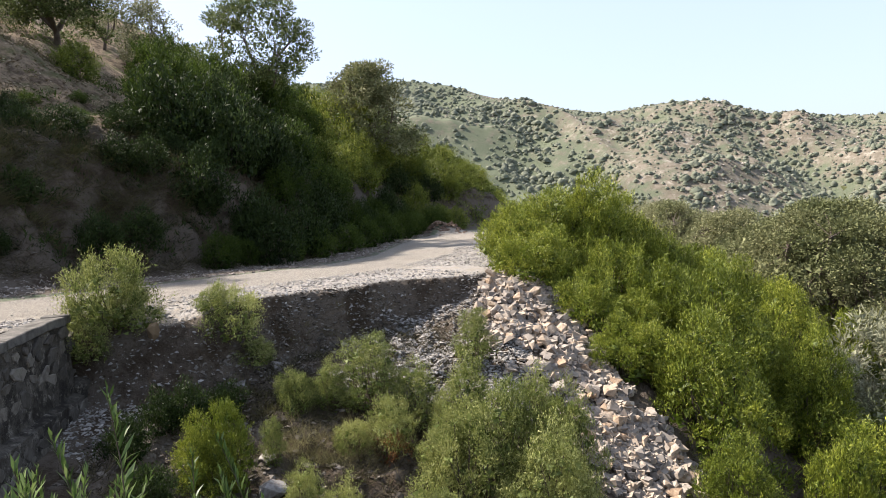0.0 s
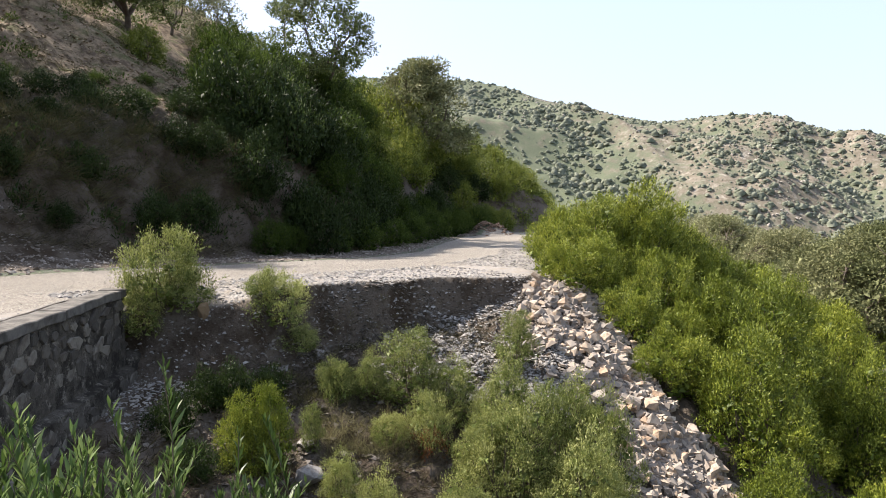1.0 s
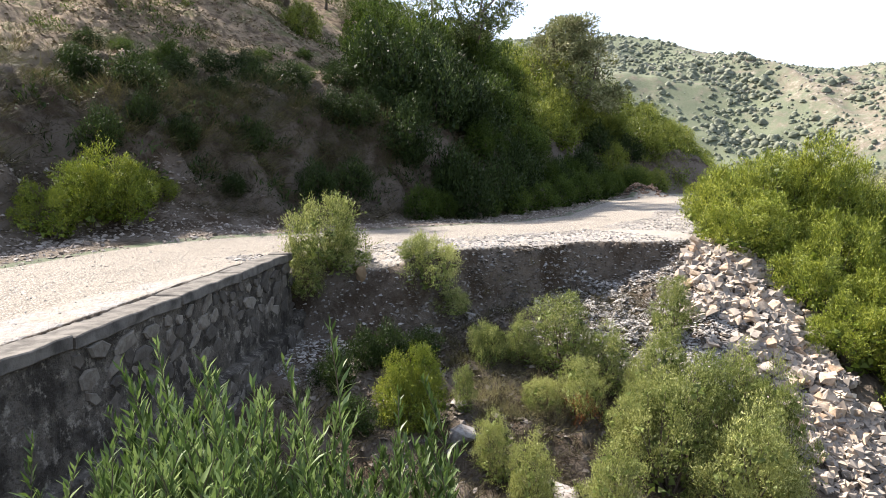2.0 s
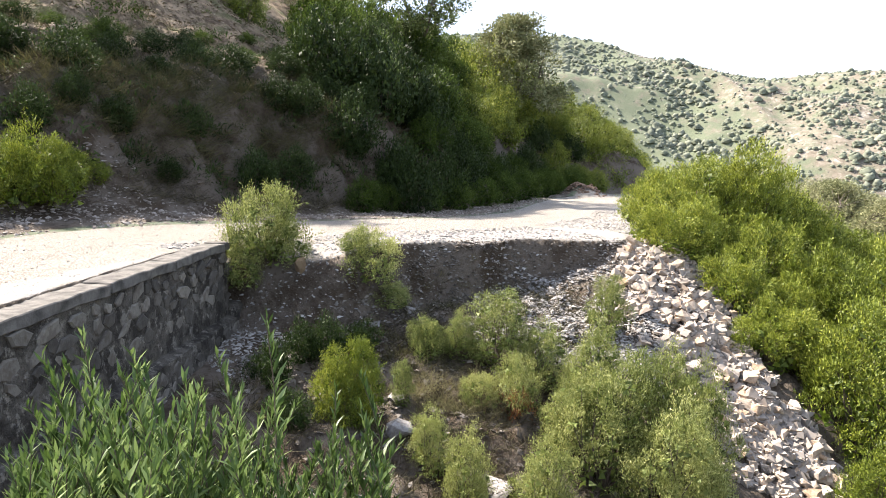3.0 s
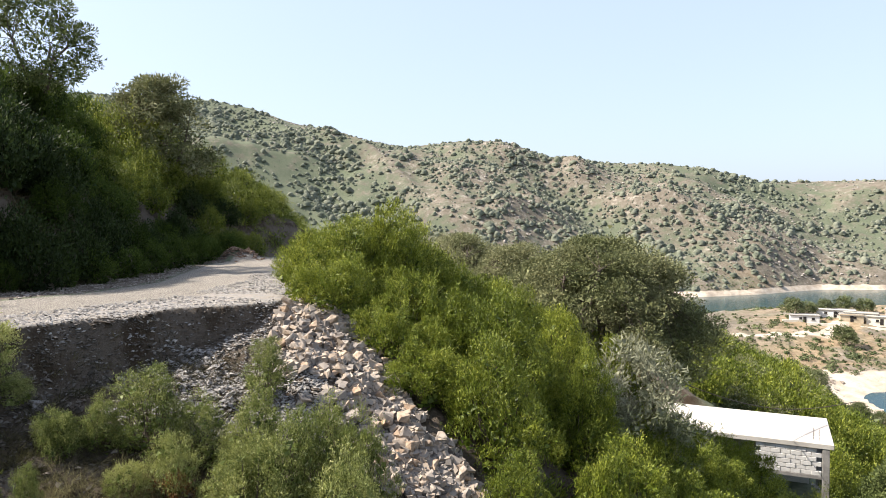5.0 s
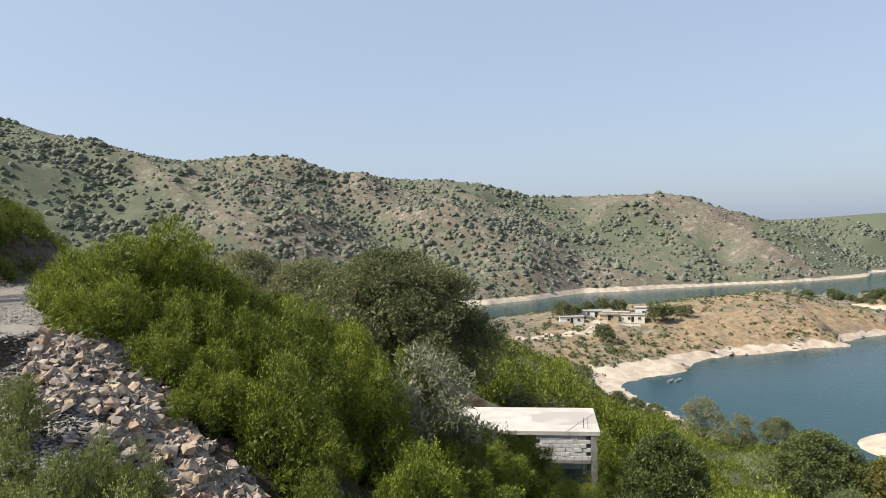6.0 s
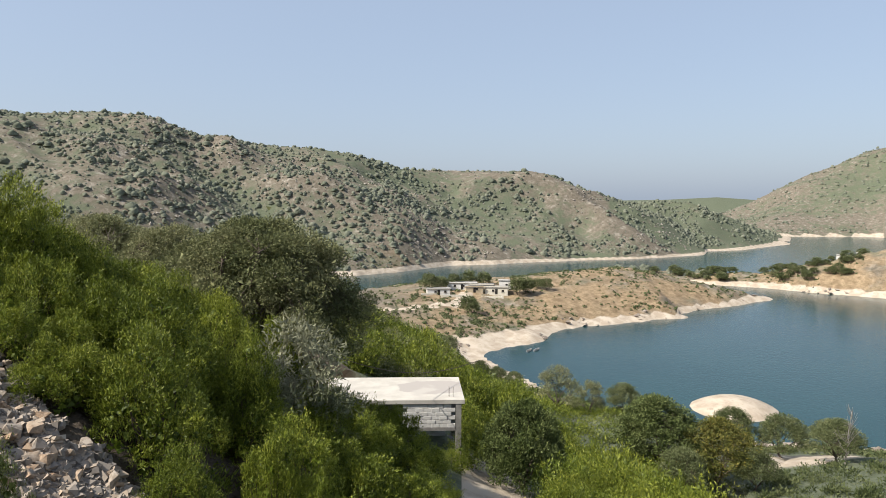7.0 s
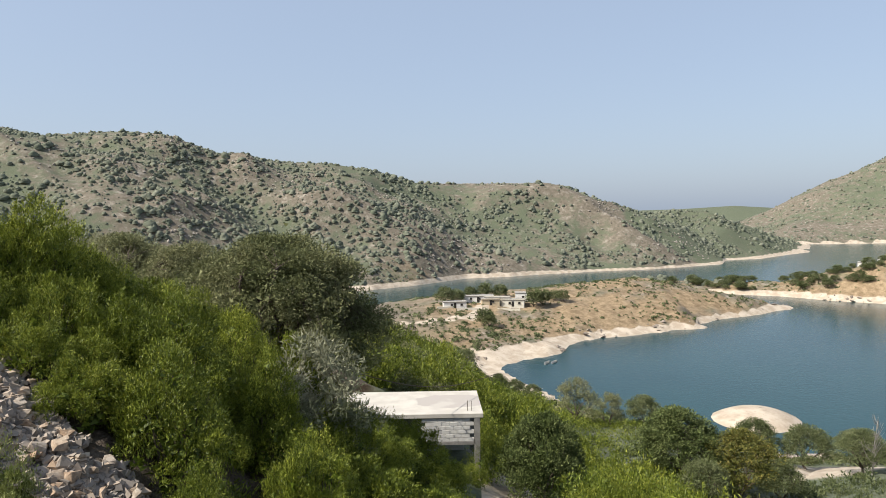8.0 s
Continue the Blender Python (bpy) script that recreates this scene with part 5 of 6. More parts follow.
x, y = scatter(24000, -9, 7, 11.0, 15.0, lambda x, y, z: (land(x, y)[2] > 0.25) * smooth(-2.6, -0.6, x) * smooth(-0.6, 0.0, fbm(x, y, 1.5, 2, 115)))
stuff("talus", chips_mesh("talus", x, y, 0.012 + 0.07 * rng.uniform(size=len(x)) ** 3, 0.35, M_chips), "grey slate scree below the broken verge", "gravel")
x, y = road_band(9000, 5.0, 13, -3.5, -1.3)
stuff("roadside_gravel", chips_mesh("roadside_gravel", x, y, 0.015 + 0.07 * rng.uniform(size=len(x)) ** 3, 0.4, M_scree), "loose slate along the foot of the bank", "gravel")
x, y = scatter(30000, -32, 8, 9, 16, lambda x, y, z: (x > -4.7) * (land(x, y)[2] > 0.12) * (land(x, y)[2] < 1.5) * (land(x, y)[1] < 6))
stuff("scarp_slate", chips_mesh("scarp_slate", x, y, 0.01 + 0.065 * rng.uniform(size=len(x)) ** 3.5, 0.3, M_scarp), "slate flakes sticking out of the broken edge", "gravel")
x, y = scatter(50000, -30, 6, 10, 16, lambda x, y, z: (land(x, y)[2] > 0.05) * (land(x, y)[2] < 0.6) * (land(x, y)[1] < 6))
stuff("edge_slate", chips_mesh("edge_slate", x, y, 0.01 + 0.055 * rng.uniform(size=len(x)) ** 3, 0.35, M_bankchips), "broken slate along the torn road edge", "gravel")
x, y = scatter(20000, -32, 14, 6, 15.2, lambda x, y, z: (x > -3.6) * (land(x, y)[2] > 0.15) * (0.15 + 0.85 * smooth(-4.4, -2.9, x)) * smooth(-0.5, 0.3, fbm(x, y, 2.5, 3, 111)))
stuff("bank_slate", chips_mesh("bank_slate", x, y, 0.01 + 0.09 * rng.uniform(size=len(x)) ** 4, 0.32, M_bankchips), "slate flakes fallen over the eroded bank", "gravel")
x, y = scatter(5000, -50, -28, 14.2, 19, lambda x, y, z: smooth(-0.5, 0.1, fbm(x, y, 3, 2, 113)) * (z < 0.2) * (land(x, y)[1] < -2.2))
stuff("scree", chips_mesh("scree", x, y, 0.02 + 0.09 * rng.uniform(size=len(x)) ** 2, 0.35, M_scree), "brown and grey scree at the foot of the bank", "gravel")


def grass_mesh(name, x, y, length, material, droop=0.5, blades=14, wide=1.0):
    n = len(x)
    z = land(x, y)[0]
    base = np.repeat(np.stack([x, y, z], 1), blades, 0) + rng.normal(size=(n * blades, 3)) * [0.06, 0.06, 0.0]
    way = unit(rng.normal(size=(n * blades, 3)) * [droop, droop, 0.1] + [0, 0, 1])
    ln = np.repeat(length, blades) * rng.uniform(0.5, 1.1, n * blades)
    v, f = leaf_arrays(base, way, ln, (0.004 + 0.011 * ln) * wide, 0.35)
    return mesh_from(name, v, f, material)


x, y = scatter(4600, -60, -12, 15.5, 38, lambda x, y, z: (z > 0.8) * smooth(-0.2, 0.3, fbm(x, y, 2.2, 3, 121)))
stuff("bank_grass", grass_mesh("bank_grass", x, y, rng.uniform(0.2, 0.5, len(x)), M_grass, 0.9, 14, 1.8), "dry grass on the slope above the cut bank", "grass")
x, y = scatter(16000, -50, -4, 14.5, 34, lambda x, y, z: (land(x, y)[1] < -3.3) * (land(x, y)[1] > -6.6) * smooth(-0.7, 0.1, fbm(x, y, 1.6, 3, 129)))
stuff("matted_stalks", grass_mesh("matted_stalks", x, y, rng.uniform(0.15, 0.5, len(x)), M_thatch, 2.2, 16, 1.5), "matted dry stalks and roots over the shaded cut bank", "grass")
x, y = scatter(9000, -50, -12, 15.0, 27, lambda x, y, z: (np.abs(land(x, y)[1] + 5.7) < 1.3) * smooth(-0.3, 0.2, fbm(x, y, 3.0, 2, 123)))
stuff("hanging_grass", grass_mesh("hanging_grass", x, y, rng.uniform(0.3, 0.7, len(x)), M_grass, 2.2, 20, 1.2), "long dry grass hanging over the edge of the cut", "grass")
x, y = scatter(34000, -52, -16, 17, 36, lambda x, y, z: (land(x, y)[1] < -5.8) * smooth(-0.6, 0.1, fbm(x, y, 5.0, 3, 125)))
stuff("leaf_litter", chips_mesh("leaf_litter", x, y, 0.025 + 0.06 * rng.uniform(size=len(x)) ** 2, 0.25, M_litter, 0.4), "brown leaf litter and stones on the slope", "litter")
x, y = scatter(3600, -30, 2, 7.5, 14.5, lambda x, y, z: (land(x, y)[2] > 0.25) * smooth(-0.4, 0.2, fbm(x, y, 1.3, 3, 135)))
stuff("gully_stalks", grass_mesh("gully_stalks", x, y, rng.uniform(0.08, 0.3, len(x)), M_thatch, 1.8, 12, 1.8), "matted dry stalks and roots on the gully bank", "grass")
x, y = scatter(420, -20, -6, 8.5, 13.5, lambda x, y, z: 0.5 * (land(x, y)[2] > 0.3) + 0 * x)
stuff("gully_grass", grass_mesh("gully_grass", x, y, rng.uniform(0.12, 0.3, len(x)), M_grass, 0.7, 26), "pale dry grass tufts on the gully bank", "grass")
x, y = scatter(900, -30, -3, 18, 42, lambda x, y, z: (np.abs(np.abs(land(x, y)[1]) - 2.9) < 0.5) * 0.9)
stuff("verge_grass", grass_mesh("verge_grass", x, y, rng.uniform(0.1, 0.3, len(x)), M_grass, 0.7, 10), "short grass at the foot of the bank", "grass")

x, y = scatter(16000, 40, 78, 130, 450, lambda x, y, z: (z > LAKE - 0.1) * (z < LAKE + 2.6) * (np.hypot(x - 151, y - 62) > 20) * smooth(-0.1, 0.35, fbm(x, y, 16, 3, 131)))
stuff("shore_rocks", chips_mesh("shore_rocks", x, y, 0.3 + 1.7 * rng.uniform(size=len(x)) ** 2.5, 0.4, island_stone("shore rock", (0.17, 0.14, 0.115), (0.3, 0.255, 0.21), (0.45, 0.39, 0.32))), "broken pale rocks along the bleached shore", "rocks")

x, y = scatter(260, -14.5, -6.5, 9.6, 11.3, lambda x, y, z: smooth(-0.3, 0.2, fbm(x, y, 1.2, 2, 127)))
stuff("straw_grass", grass_mesh("straw_grass", x, y, rng.uniform(0.15, 0.36, len(x)), M_straw, 1.0, 30, 0.7), "straw-coloured dry grass between the gully shrubs", "grass")

# flaky slabs of rock and a small boulder in the gully
SLAB = [hull_mesh("slab", (1.0, 0.7, 0.22), 14, M_slate, 90 + k) for k in range(3)]
for x, y, s in [(-2.55, 9.2, 0.2), (-1.0, 8.3, 0.35), (-0.75, 8.0, 0.3), (-0.5, 7.7, 0.32), (-2.9, 11.6, 0.2), (-3.4, 10.9, 0.16), (-1.9, 11.3, 0.18), (-4.1, 9.8, 0.2), (-4.4, 9.1, 0.18), (-3.7, 8.8, 0.15)]:
    ob = new("rock_slab", SLAB[int(rng.integers(3))])
    ob.matrix_world = pose(x, y, height(x, y) + s * 0.08, rng.uniform(-25, 5), rng.uniform(-15, 15), rng.uniform(0, 360)) @ Matrix.Scale(s, 4)
    tagged(ob, "flat grey slate slab lying on the gully bank", "rock", "slabs in the gully")
boulder = new("boulder", hull_mesh("boulder", (0.24, 0.2, 0.17), 26, M_slate, 77))
boulder.matrix_world = pose(-2.35, 8.7, height(-2.35, 8.7) + 0.08, 0, 0, 30)
tagged(boulder, "small rounded grey boulder on the gully floor", "boulder")

M_clod = island_stone("tan earth", (0.17, 0.115, 0.065), (0.22, 0.155, 0.095), (0.28, 0.21, 0.14))
clod = new("clod", hull_mesh("clod", (0.13, 0.1, 0.2), 30, M_clod, 78))
clod.matrix_world = pose(-4.72, 10.9, height(-4.72, 10.9) + 0.04, 18, -14, 40)
tagged(clod, "tan clod of earth slumping from the road edge", "clod")

# dead plants
place_thing("dry_shrub", [("foliage", shrub_meshes("dry_shrub", 0.45, 0.5, 9, 60, 0.045, 0.016, M_red, 0.17, 0.9, 1)[0])], *polar(-5.2, 9.7), 1.0, 0, "small withered shrub with rust-red leaves", "shrub")


def twig_mesh(name, length, n, r, seed):
    rnd = np.random.default_rng(seed)
    paths = [bend((0, 0, 0), (length, 0, length * 0.5), r, r * 0.3, 0.08, 6)]
    for k in range(n):
        t = rnd.uniform(0.15, 0.95)
        a = np.array([length * t, 0, length * 0.5 * t])
        paths.append(bend(a, a + np.array([rnd.uniform(0.05, 0.4), rnd.uniform(-0.3, 0.3), rnd.uniform(0.0, 0.35)]) * length * (1.1 - 0.6 * t), r * 0.45, r * 0.12, 0.1, 4))
    v, f = tube_arrays(paths, 4)
    return mesh_from(name, v, f, M_deadwood, True)


M_deadwood = plain_material("bleached dead wood", (0.2, 0.18, 0.16), (0.32, 0.3, 0.27), 8.0)
x, y = polar(28.2, 13.2)
ob = new("dead_branch", twig_mesh("dead_branch", 0.85, 26, 0.014, 5))
ob.matrix_world = pose(x, y, height(x, y) + 0.55, 0, -10, -35)
tagged(ob, "bleached leafless branch among the shrubs", "branch")
x, y = polar(33.4, 35.5)
for k in range(4):
    ob = new("dead_branch", twig_mesh("dead_branch", 1.2, 18, 0.016, 15 + k))
    ob.matrix_world = pose(x + k * 0.8, y + 1.5 * k, height(x + k * 0.8, y + 1.5 * k) + 0.05, 0, 5, 40 * k)
    tagged(ob, "heap of grey dead brushwood on bare soil", "branch", "brushwood")
# a bare tree by the shore
tree([("trunk", twig_mesh("bare_tree", 6.0, 34, 0.1, 31))], 75.3, 92, 1.0, "leafless grey tree near the lake", name="bare_tree").matrix_world @= pose(0, 0, 0, 0, -58, 0)

# ---- retaining wall ----


def box_mesh(name, sx, sy, sz, material, bevel=0.0, jitter=0.0, cuts=0):
    """A box with rounded edges; its base stands at z = 0."""
    bm = bmesh.new()
    bmesh.ops.create_cube(bm, size=1.0)
    bmesh.ops.scale(bm, vec=(sx, sy, sz), verts=bm.verts)
    bmesh.ops.translate(bm, vec=(0, 0, sz / 2), verts=bm.verts)
    if cuts:
        bmesh.ops.subdivide_edges(bm, edges=bm.edges[:], cuts=cuts, use_grid_fill=True)
    if bevel:
        bmesh.ops.bevel(bm, geom=bm.edges[:] if not cuts else [e for e in bm.edges if e.calc_face_angle(0) > 0.5], offset=bevel, segments=1, affect="EDGES")
    if jitter:
        for v in bm.verts:
            v.co += noise.noise_vector(v.co * 3.1) * jitter
    me = bpy.data.meshes.new(name)
    bm.to_mesh(me)
    bm.free()
    me.materials.append(material)
    return me


def face_stone(name, material, seed):
    """A facing stone: an uneven many-cornered slab whose front stands towards +x."""
    rnd = random.Random(seed)
    n = rnd.randint(5, 7)
    ring = [(a := 2 * math.pi * (k + rnd.uniform(-0.25, 0.25)) / n, rnd.uniform(0.62, 1.15)) for k in range(n)]
    bm = bmesh.new()
    rows = []
    for depth, grow in ((-0.06, 1.0), (0.004, 0.97), (0.018, 0.8)):
        rows.append([bm.verts.new((depth + rnd.uniform(-0.006, 0.006), math.cos(a) * q * grow, math.sin(a) * q * grow)) for a, q in ring])
    for low, high in zip(rows, rows[1:]):
        for k in range(n):
            bm.faces.new((low[k], low[(k + 1) % n], high[(k + 1) % n], high[k]))
    bm.faces.new(rows[-1])
    bmesh.ops.recalc_face_normals(bm, faces=bm.faces)
    me = bpy.data.meshes.new(name)
    bm.to_mesh(me)
    bm.free()
    me.materials.append(material)
    return me


def build_wall():
    wall = new("retaining_wall")
    tagged(wall, "old mortared rubble-stone retaining wall with a cement coping", "wall", kind="structure")
    ys = np.linspace(-3.8, 10.3, 60)
    verts, faces = [], []
    for y in ys:
        xf = float(wall_line(y))
        ztop, zlow = -1.62, -4.6
        verts += [(xf, y, ztop), (xf + 0.06, y, -2.7), (xf + 0.22, y, -2.74), (xf + 0.26, y, zlow), (xf - 0.42, y, zlow), (xf - 0.42, y, ztop)]
    for k in range(len(ys) - 1):
        for j in range(6):
            faces.append((k * 6 + j, k * 6 + (j + 1) % 6, k * 6 + 6 + (j + 1) % 6, k * 6 + 6 + j))
    me = mesh_from("wall_body", verts, faces, M_mortar)
    bm = bmesh.new()
    bm.from_mesh(me)
    bmesh.ops.holes_fill(bm, edges=[e for e in bm.edges if e.is_boundary], sides=0)
    bmesh.ops.recalc_face_normals(bm, faces=bm.faces)
    bm.to_mesh(me)
    bm.free()
    part("wall_body", me, wall)
    # cement coping in lengths
    y = -3.8
    while y < 10.3:
        n = min(rng.uniform(0.9, 1.9), 10.34 - y)
        x0, x1 = float(wall_line(y)), float(wall_line(y + n))
        ob = part("coping", box_mesh("coping", 0.36, n - 0.01, 0.13, M_coping, 0.012, 0.02, 8), wall)
        ob.matrix_basis = pose((x0 + x1) / 2 - 0.13, y + n / 2, -1.63 + rng.uniform(-0.02, 0.01), rng.uniform(-0.4, 0.4), rng.uniform(-1.5, 1.5), math.degrees(math.atan2(-(x1 - x0), n)))
        y += n + 0.01
    # facing stones set in rough courses, almost flush with the mortar
    kinds = [face_stone("stone", M_masonry, 200 + k) for k in range(14)]
    z, made = -1.68, 0
    while z > -3.75 and made < 298:
        tall = rng.uniform(0.15, 0.24)
        y = 4.7 + rng.uniform(0, 0.2)
        while y < 10.2 and made < 298:
            wide = rng.uniform(0.14, 0.4)
            xf = float(wall_line(y)) + (0.03 if z > -2.7 else 0.23)
            ob = part("stone", kinds[int(rng.integers(14))], wall)
            ob.matrix_basis = Matrix.LocRotScale((xf - 0.03 + rng.uniform(-0.008, 0.012), y + wide / 2, z - tall / 2 + rng.uniform(-0.05, 0.05)), Euler((rng.uniform(-0.6, 0.6), rng.uniform(-0.04, 0.04), 0.14 + rng.uniform(-0.05, 0.05))), (1.0, wide * rng.uniform(0.46, 0.7), tall * rng.uniform(0.42, 0.66)))
            made += 1
            y += wide * rng.uniform(0.98, 1.35)
        z -= tall
    # the end, and a rougher footing that stands proud of it
    for x, y, z, sx, sy, sz in [(-5.85, 10.42, -4.3, 0.5, 0.4, 1.75), (-5.78, 10.35, -4.5, 0.75, 0.6, 1.0)]:
        ob = part("footing", box_mesh("footing", sx, sy, sz, M_mortar, 0.04, 0.06, 4), wall)
        ob.matrix_basis = pose(x, y, z, 0, 0, 8)


build_wall()

# heap of dug earth by the bend
x, y = rng.normal(-0.1, 0.55, 260), rng.normal(38.3, 0.5, 260)
stuff("earth_heap", chips_mesh("earth_heap", x, y, rng.uniform(0.04, 0.16, 260), 0.6, island_stone("dug earth", (0.12, 0.08, 0.055), (0.2, 0.13, 0.09), (0.27, 0.2, 0.15))), "heap of reddish dug earth beside the road", "earth")

# ---- foreground oleander ----


def oleander_meshes(seed, tall, stems, leaves):
    rnd = np.random.default_rng(seed)
    paths, vs, fs, at = [], [], [], 0
    for k in range(stems):
        a, q = rnd.uniform(0, 6.28), rnd.uniform(0.05, 0.5)
        foot = np.array([math.cos(a) * 0.12, math.sin(a) * 0.12, 0])
        head = np.array([math.cos(a) * q, math.sin(a) * q, tall * rnd.uniform(0.4, 1.0)])
        path = bend(foot, head, 0.006, 0.002, 0.12, 7)
        paths.append(path)
        n = leaves
        t = np.linspace(0.32, 1.0, n)
        p = np.stack([np.interp(t, np.linspace(0, 1, 7), path[:, i]) for i in range(3)], 1)
        axis = unit(head - foot)
        turn = np.arange(n) * 2.1 + rnd.uniform(0, 6)
        side = np.stack([np.cos(turn), np.sin(turn), 0 * turn], 1)
        lean = np.interp(t, [0.3, 0.9, 1.0], [0.62, 0.45, 0.2])[:, None]
        way = unit(axis + side * lean + rnd.normal(size=(n, 3)) * 0.26 + [0, 0, 0.25])
        ln = (0.115 * np.interp(t, [0.3, 0.85, 1.0], [1, 1, 0.6]) * rnd.uniform(0.75, 1.2, n))[:, None]
        wd = 0.021 * rnd.uniform(0.8, 1.2, n)[:, None] * np.interp(t, [0.3, 0.85, 1.0], [1, 1, 0.7])[:, None]
        s = unit(np.cross(way, axis + rnd.normal(size=(n, 3)) * 0.2))
        up = np.cross(s, way)
        rows = []
        for f, w, h in ((0.0, 0.12, 0), (0.48, 1.0, 0.02), (1.0, 0.04, -0.1)):
            c = p + way * ln * f + up * ln * h
            rows.append(np.stack([c - s * wd * w / 2 + up * wd * 0.12 * w, c, c + s * wd * w / 2 + up * wd * 0.12 * w], 1))
        v = np.stack(rows, 1).reshape(-1, 3)
        idx = np.arange(n)[:, None, None] * 9
        quad = np.array([(r * 3 + c, r * 3 + c + 1, r * 3 + c + 4, r * 3 + c + 3) for r in range(2) for c in range(2)])
        vs.append(v), fs.append((idx + quad).reshape(-1, 4) + at)
        at += len(v)
    stems = [("stem", mesh_from("oleander_stem", *tube_arrays([p], 5), M_bark, True)) for p in paths]
    return [("foliage", mesh_from("oleander_foliage", np.concatenate(vs), np.concatenate(fs), M_oleander, True))] + stems


OLEANDERS = [oleander_meshes(300 + k, 1.5, 24, 64) for k in range(3)]
# bearing, distance, height of the tips below the eye
for k, (b, r, tip) in enumerate([(-46, 4.1, 1.5), (-42.8, 4.3, 1.48), (-39.8, 4.5, 1.4), (-36.4, 4.4, 1.2), (-34.4, 4.5, 1.05), (-35.0, 3.8, 1.18), (-30.2, 4.5, 1.6), (-26.2, 4.4, 1.72), (-37.8, 3.5, 1.3), (-41.8, 3.5, 1.32), (-22.6, 4.4, 1.64), (-19.6, 4.3, 1.52),
                                 (-31.8, 3.6, 1.42), (-27.6, 3.6, 1.52), (-24.0, 3.6, 1.6)]):
    x, y = polar(b, r)
    place_thing("oleander", OLEANDERS[k % 3], x, y, (-tip - height(x, y)) / 1.47, rng.uniform(0, 360), "oleander with long narrow glossy green leaves", "shrub", "oleanders in front", sink=0.03)

# ---- shed on the slope ----
ROOF_Z = -9.7
FAR_R, NEAR_R, FAR_L = Vector((27.3, 26.4)), Vector((24.1, 23.3)), Vector((20.0, 32.9))


def roof_material():
    m = Mat("cement roof", 0.85, 0.0, 0.2)
    p = m.n.new("ShaderNodeVectorMath")
    p.operation = "MULTIPLY"
    m.l.new(m.obj(), p.inputs[0])
    p.inputs[1].default_value = (0.55, 0.9, 1)
    n = m.noise(1.2, 5.0, 0.6, m.obj())
    base = m.mix(m.step(n, 0.3, 0.7), (0.4, 0.37, 0.325), (0.5, 0.47, 0.415))
    d = m.n.new("ShaderNodeVectorMath")
    d.operation = "DISTANCE"
    m.l.new(p.outputs[0], d.inputs[0])
    d.inputs[1].default_value = (1.9, 0.1, 0.0)
    edge = m.math("ADD", d.outputs["Value"], m.math("MULTIPLY", m.noise(1.1, 3.0, 0.5, m.obj()), 0.7))
    col = m.mix(m.step(edge, 1.55, 1.45), base, (0.36, 0.33, 0.30))
    col = m.mix(m.step(m.noise(0.5, 4.0, 0.5, m.obj()), 0.58, 0.7), col, (0.42, 0.39, 0.35))
    m.color(col)
    m.bump(m.noise(20.0, 4.0, 0.6, m.obj()), 0.3, 0.01)
    return m.m


def build_shed():
    along_far = (FAR_L - FAR_R).normalized()
    deep = (FAR_R - NEAR_R).length
    wide = (FAR_L - FAR_R).length
    turn = math.degrees(math.atan2(-along_far.y, -along_far.x))
    mid = FAR_R + along_far * wide / 2 + (NEAR_R - FAR_R) / 2
    shed = new("shed")
    shed.matrix_world = pose(mid.x, mid.y, ROOF_Z - 3.2, 0, 0, turn)
    tagged(shed, "half-built concrete block shed with a flat cement roof", "shed")
    part("roof", box_mesh("roof", wide, deep, 0.22, roof_material(), 0.015), shed, "pale cement roof slab with a damp stain").matrix_basis = pose(0, 0, 2.98)
    front, right = -deep / 2 + 0.16, wide / 2 - 0.3
    column = box_mesh("column", 0.28, 0.28, 2.98, M_cement, 0.01)
    for x, y in [(right, front), (right, deep / 2 - 0.4), (-wide / 2 + 0.6, front), (0, front), (0, deep / 2 - 0.4), (-wide / 2 + 0.6, deep / 2 - 0.4)]:
        part("column", column, shed, "raw concrete column").matrix_basis = pose(x, y, 0)
    part("floor_slab", box_mesh("floor_slab", wide - 0.6, deep - 0.4, 0.5, M_cement, 0.02), shed).matrix_basis = pose(0, 0, -0.5)
    part("back_wall", box_mesh("back_wall", wide - 1.5, 0.2, 2.8, M_block, 0.0), shed).matrix_basis = pose(0, deep / 2 - 0.45, 0.0)
    part("side_wall", box_mesh("side_wall", 0.2, deep - 1.2, 2.3, M_block, 0.0), shed).matrix_basis = pose(right - 2.9, 0, 0.0)
    part("lintel", box_mesh("lintel", 2.5, 0.22, 0.16, M_cement, 0.01), shed).matrix_basis = pose(right - 1.4, front, 1.62)
    block = box_mesh("block", 0.39, 0.19, 0.185, M_block, 0.012)
    for row in range(6):
        for k in range(7):
            x = right - 0.36 - k * 0.4 - (row % 2) * 0.2
            if x < right - 2.75:
                continue
            part("block", block, shed).matrix_basis = pose(x, front + rng.uniform(-0.01, 0.01), 1.785 + row * 0.197, 0, 0, rng.uniform(-1, 1))
    bar = box_mesh("rebar", 0.02, 0.02, 0.5, M_bark)
    for x, y in [(wide / 2 - 0.75, -deep / 2 + 0.5), (wide / 2 - 0.55, -deep / 2 + 0.5), (wide / 2 - 0.75, -deep / 2 + 0.7)]:
        part("rebar", bar, shed).matrix_basis = pose(x, y, 3.19)
    return shed


shed = build_shed()

# cable sagging over the shed
c = bpy.data.curves.new("cable", "CURVE")
c.dimensions, c.bevel_depth = "3D", 0.018
sp = c.splines.new("POLY")
ends = Vector((*polar(33.0, 27), -5.6)), Vector((*polar(47.5, 40), -9.2))
sp.points.add(19)
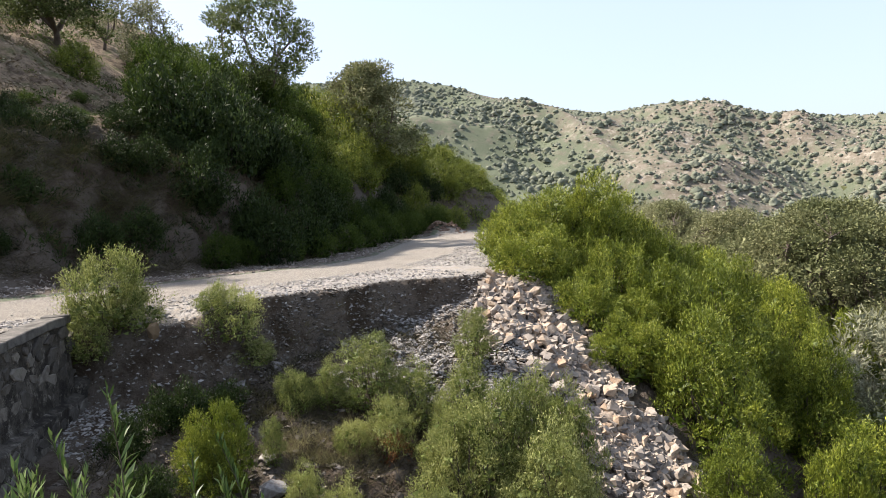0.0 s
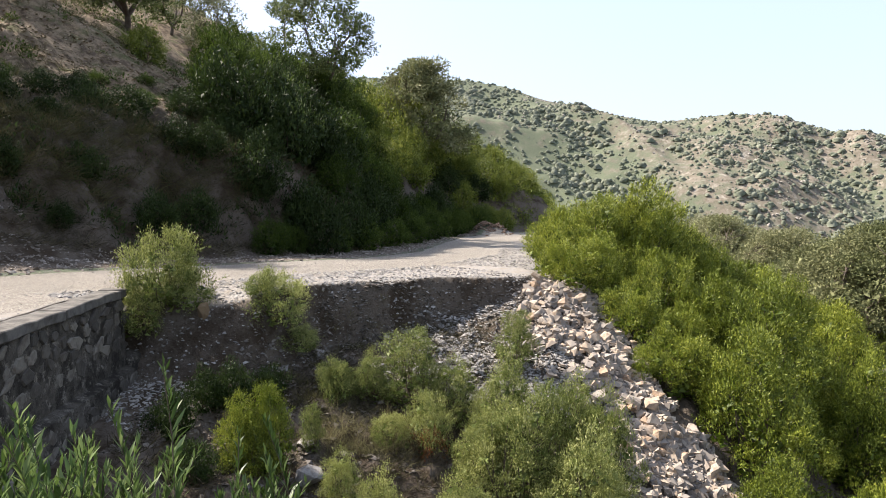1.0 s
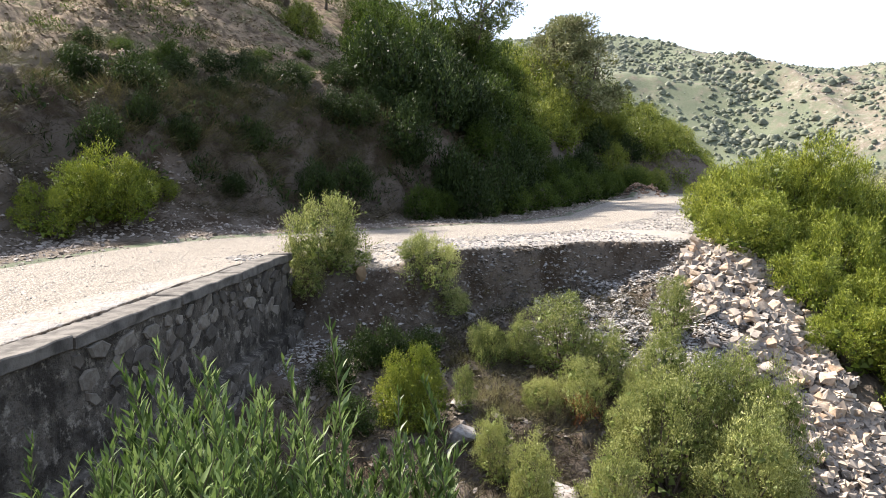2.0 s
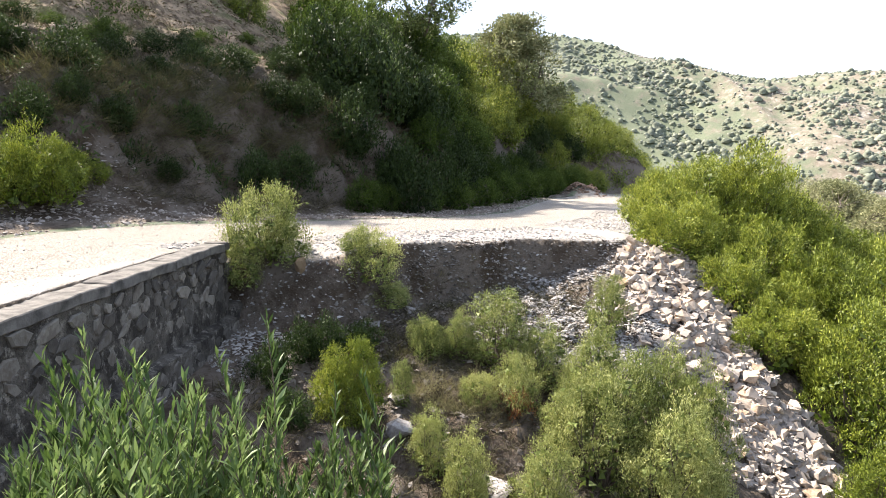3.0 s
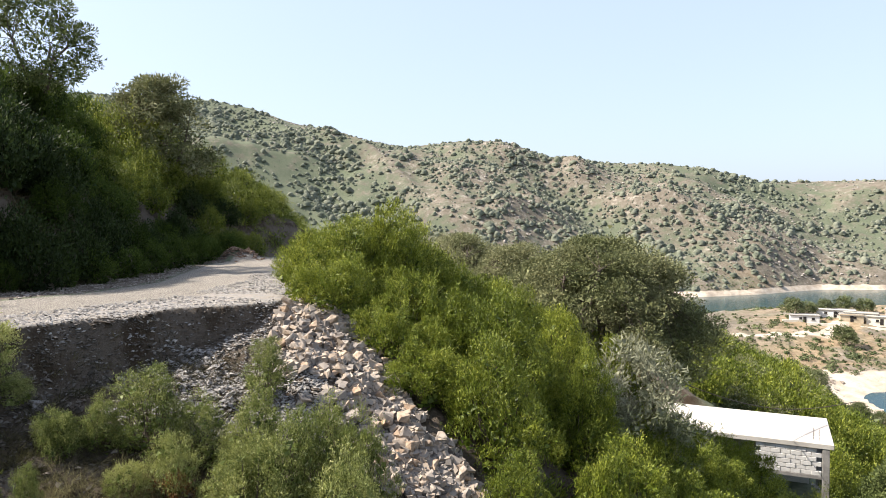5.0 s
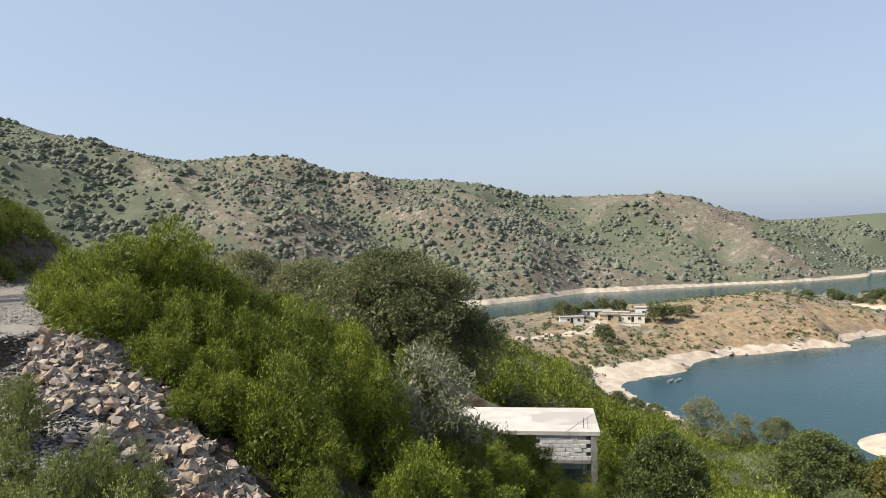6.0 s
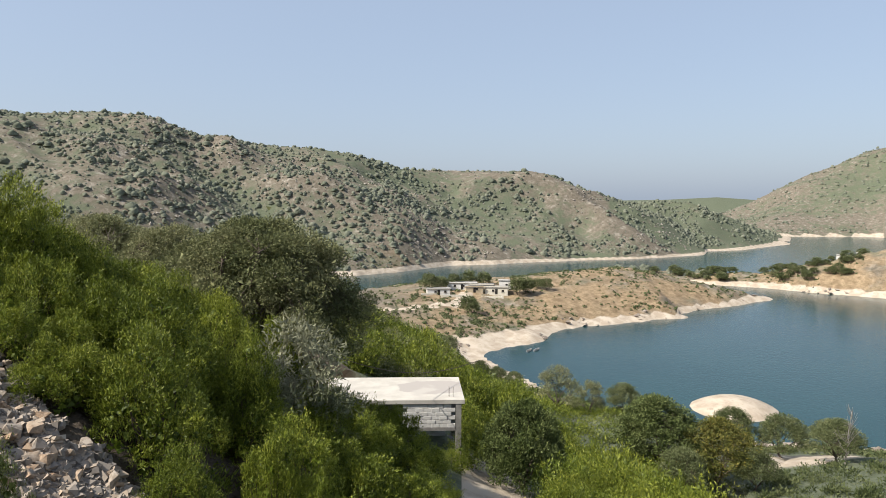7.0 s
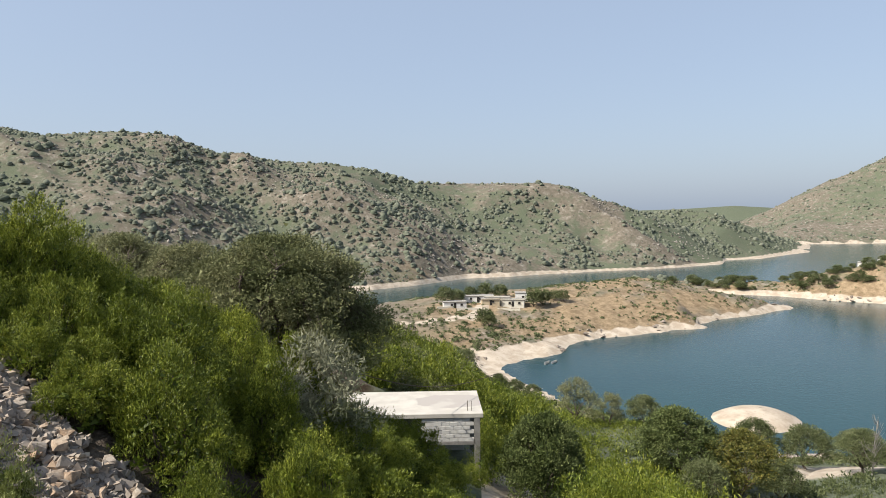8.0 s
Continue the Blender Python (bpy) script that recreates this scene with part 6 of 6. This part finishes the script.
for k in range(20):
    t = k / 19
    p = ends[0].lerp(ends[1], t)
    sp.points[k].co = (p.x, p.y, p.z - 0.9 * math.sin(math.pi * t), 1)
c.materials.append(M_bark)
tagged(new("cable", c), "thin dark cable sagging across the slope", "cable")

# ---- hamlet on the peninsula ----


def house(x, y, wide, deep, tall, turn, doors, windows, label, material, stand=None):
    z = height(x, y) if stand is None else stand
    ob = new("house")
    ob.matrix_world = pose(x, y, z - 0.6, 0, 0, turn)
    part("wall", box_mesh("wall", wide, deep, tall + 0.6, material, 0.03), ob)
    part("roof", box_mesh("roof", wide + 0.5, deep + 0.5, 0.28, M_cement, 0.03), ob).matrix_basis = pose(0, 0, tall + 0.6)
    lip = box_mesh("parapet", wide + 0.5, 0.2, 0.35, material, 0.02)
    part("parapet", lip, ob).matrix_basis = pose(0, -deep / 2 - 0.14, tall + 0.88)
    for k in range(doors):
        part("door", box_mesh("door", 1.0, 0.08, 2.05, M_void, 0.01), ob, "dark doorway").matrix_basis = pose(-wide / 2 + wide * (k + 0.5) / doors, -deep / 2 - 0.02, 0.6)
    for k in range(windows):
        w = part("window", box_mesh("window", 0.9, 0.08, 0.8, M_void, 0.01), ob, "dark window opening")
        w.matrix_basis = pose(-wide / 2 + wide * (k + 0.85) / (windows + 0.35), -deep / 2 - 0.02, 1.6)
        part("sill", box_mesh("sill", 1.35, 0.16, 0.1, M_cement), w).matrix_basis = pose(0, -0.04, -0.1)
    return tagged(ob, label, "house", "hamlet")


M_limewash = plain_material("limewash", (0.68, 0.66, 0.62), (0.78, 0.76, 0.72), 0.6)
M_ochre = plain_material("ochre plaster", (0.45, 0.36, 0.24), (0.56, 0.47, 0.33), 0.5)
for b, r, w, dp, t, turn, nd, nw, mat in [(44.0, 270, 9, 5, 2.3, -38, 1, 2, M_limewash), (46.0, 282, 12, 6, 2.3, -46, 1, 3, M_limewash), (47.6, 280, 10, 5, 2.4, -50, 1, 2, M_plaster), (48.9, 277, 9, 6, 2.5, -52, 1, 2, M_plaster), (49.6, 284, 5, 4, 2.9, -52, 0, 1, M_limewash), (47.0, 275, 7, 4, 2.0, -40, 1, 1, M_ochre)]:
    house(*polar(b, r), w, dp, t, turn, nd, nw, "flat-roofed village house with pale plastered walls", mat)
for b, r, w, k in [(45.2, 264, 9, -38), (48.2, 270, 12, -50), (43.2, 266, 6, -30)]:
    x, y = polar(b, r)
    ob = new("yard_wall", box_mesh("yard_wall", w, 0.35, 1.2, M_plaster, 0.03))
    ob.matrix_world = pose(x, y, height(x, y) - 0.4, 0, 0, k)
    tagged(ob, "low pale plastered yard wall in front of houses", "wall", "hamlet")
for b, r in [(75.8, 452), (74.6, 446)]:
    house(*polar(b, r), 6, 4, 2.4, -70, 1, 2, "flat-roofed village house with pale plastered walls", M_limewash)
house(*polar(39.3, 168), 10, 7, 2.6, -20, 1, 1, "flat-roofed village house with pale plastered walls", M_plaster)
FAR_TREE = tree_meshes("tree", 8.0, 9.0, 7.0, 5, 46, 30, 0.75, 0.55, 1.3, M_olive, 0.25, 0.5, 1)
for b, r, k in [(44.2, 278, 0.7), (45.3, 284, 0.7), (46.6, 288, 0.75), (47.8, 290, 0.7), (50.6, 276, 0.85), (51.3, 278, 0.8), (43.2, 272, 0.85), (53.0, 285, 0.6), (52.3, 288, 0.55), (46.5, 243, 0.75), (46.9, 241, 0.55)]:
    tree(FAR_TREE, b, r, k, "dark tree among the village houses", "village trees")
made = 0
while made < 62:
    b = rng.uniform(61.5, 69) if made < 26 else rng.uniform(69.4, 76)
    r = rng.uniform(404, 436) if made < 26 else rng.uniform(410, 470)
    if height(*polar(b, r)) < LAKE + 2.0:
        continue
    made += 1
    tree(FAR_TREE, b, r, rng.uniform(0.4, 0.75), "dark spreading tree on the low point", "trees on the point", squash=0.75)

# ---- boats ----


def boat(x, y, length, turn):
    me = bpy.data.meshes.new("hull")
    bm = bmesh.new()
    rows = []
    for k in range(9):
        t = k / 8
        w = 0.55 * math.sin(math.pi * min(1, 0.18 + t * 0.82)) ** 0.7 * length / 4.5
        lift = 0.25 * abs(t - 0.4) ** 2
        px = (t - 0.5) * length
        rows.append([bm.verts.new(p) for p in ((px, -w, 0.5 + lift), (px, -w * 0.6, 0.0 + lift * 0.6), (px, w * 0.6, 0.0 + lift * 0.6), (px, w, 0.5 + lift), (px, w * 0.9, 0.5 + lift), (px, w * 0.5, 0.1 + lift * 0.6), (px, -w * 0.5, 0.1 + lift * 0.6), (px, -w * 0.9, 0.5 + lift))])
    for a, b in zip(rows, rows[1:]):
        for j in range(8):
            bm.faces.new((a[j], a[(j + 1) % 8], b[(j + 1) % 8], b[j]))
    bm.faces.new(rows[0]), bm.faces.new(rows[-1][::-1])
    bm.to_mesh(me)
    bm.free()
    me.materials.append(M_block)
    ob = new("rowing_boat")
    ob.matrix_world = pose(x, y, LAKE - 0.12, 0, 0, turn)
    part("hull", me, ob)
    seat = box_mesh("seat", 0.3, 0.9, 0.05, M_bark, 0.01)
    for px in (-0.8, 0.5):
        part("seat", seat, ob, "dark wooden seat").matrix_basis = pose(px, 0, 0.36)
    return tagged(ob, "small weathered grey rowing boat moored at the shore", "boat", "boats")


boat(165, 130.5, 4.2, 20), boat(167.5, 129.6, 4.2, 15)
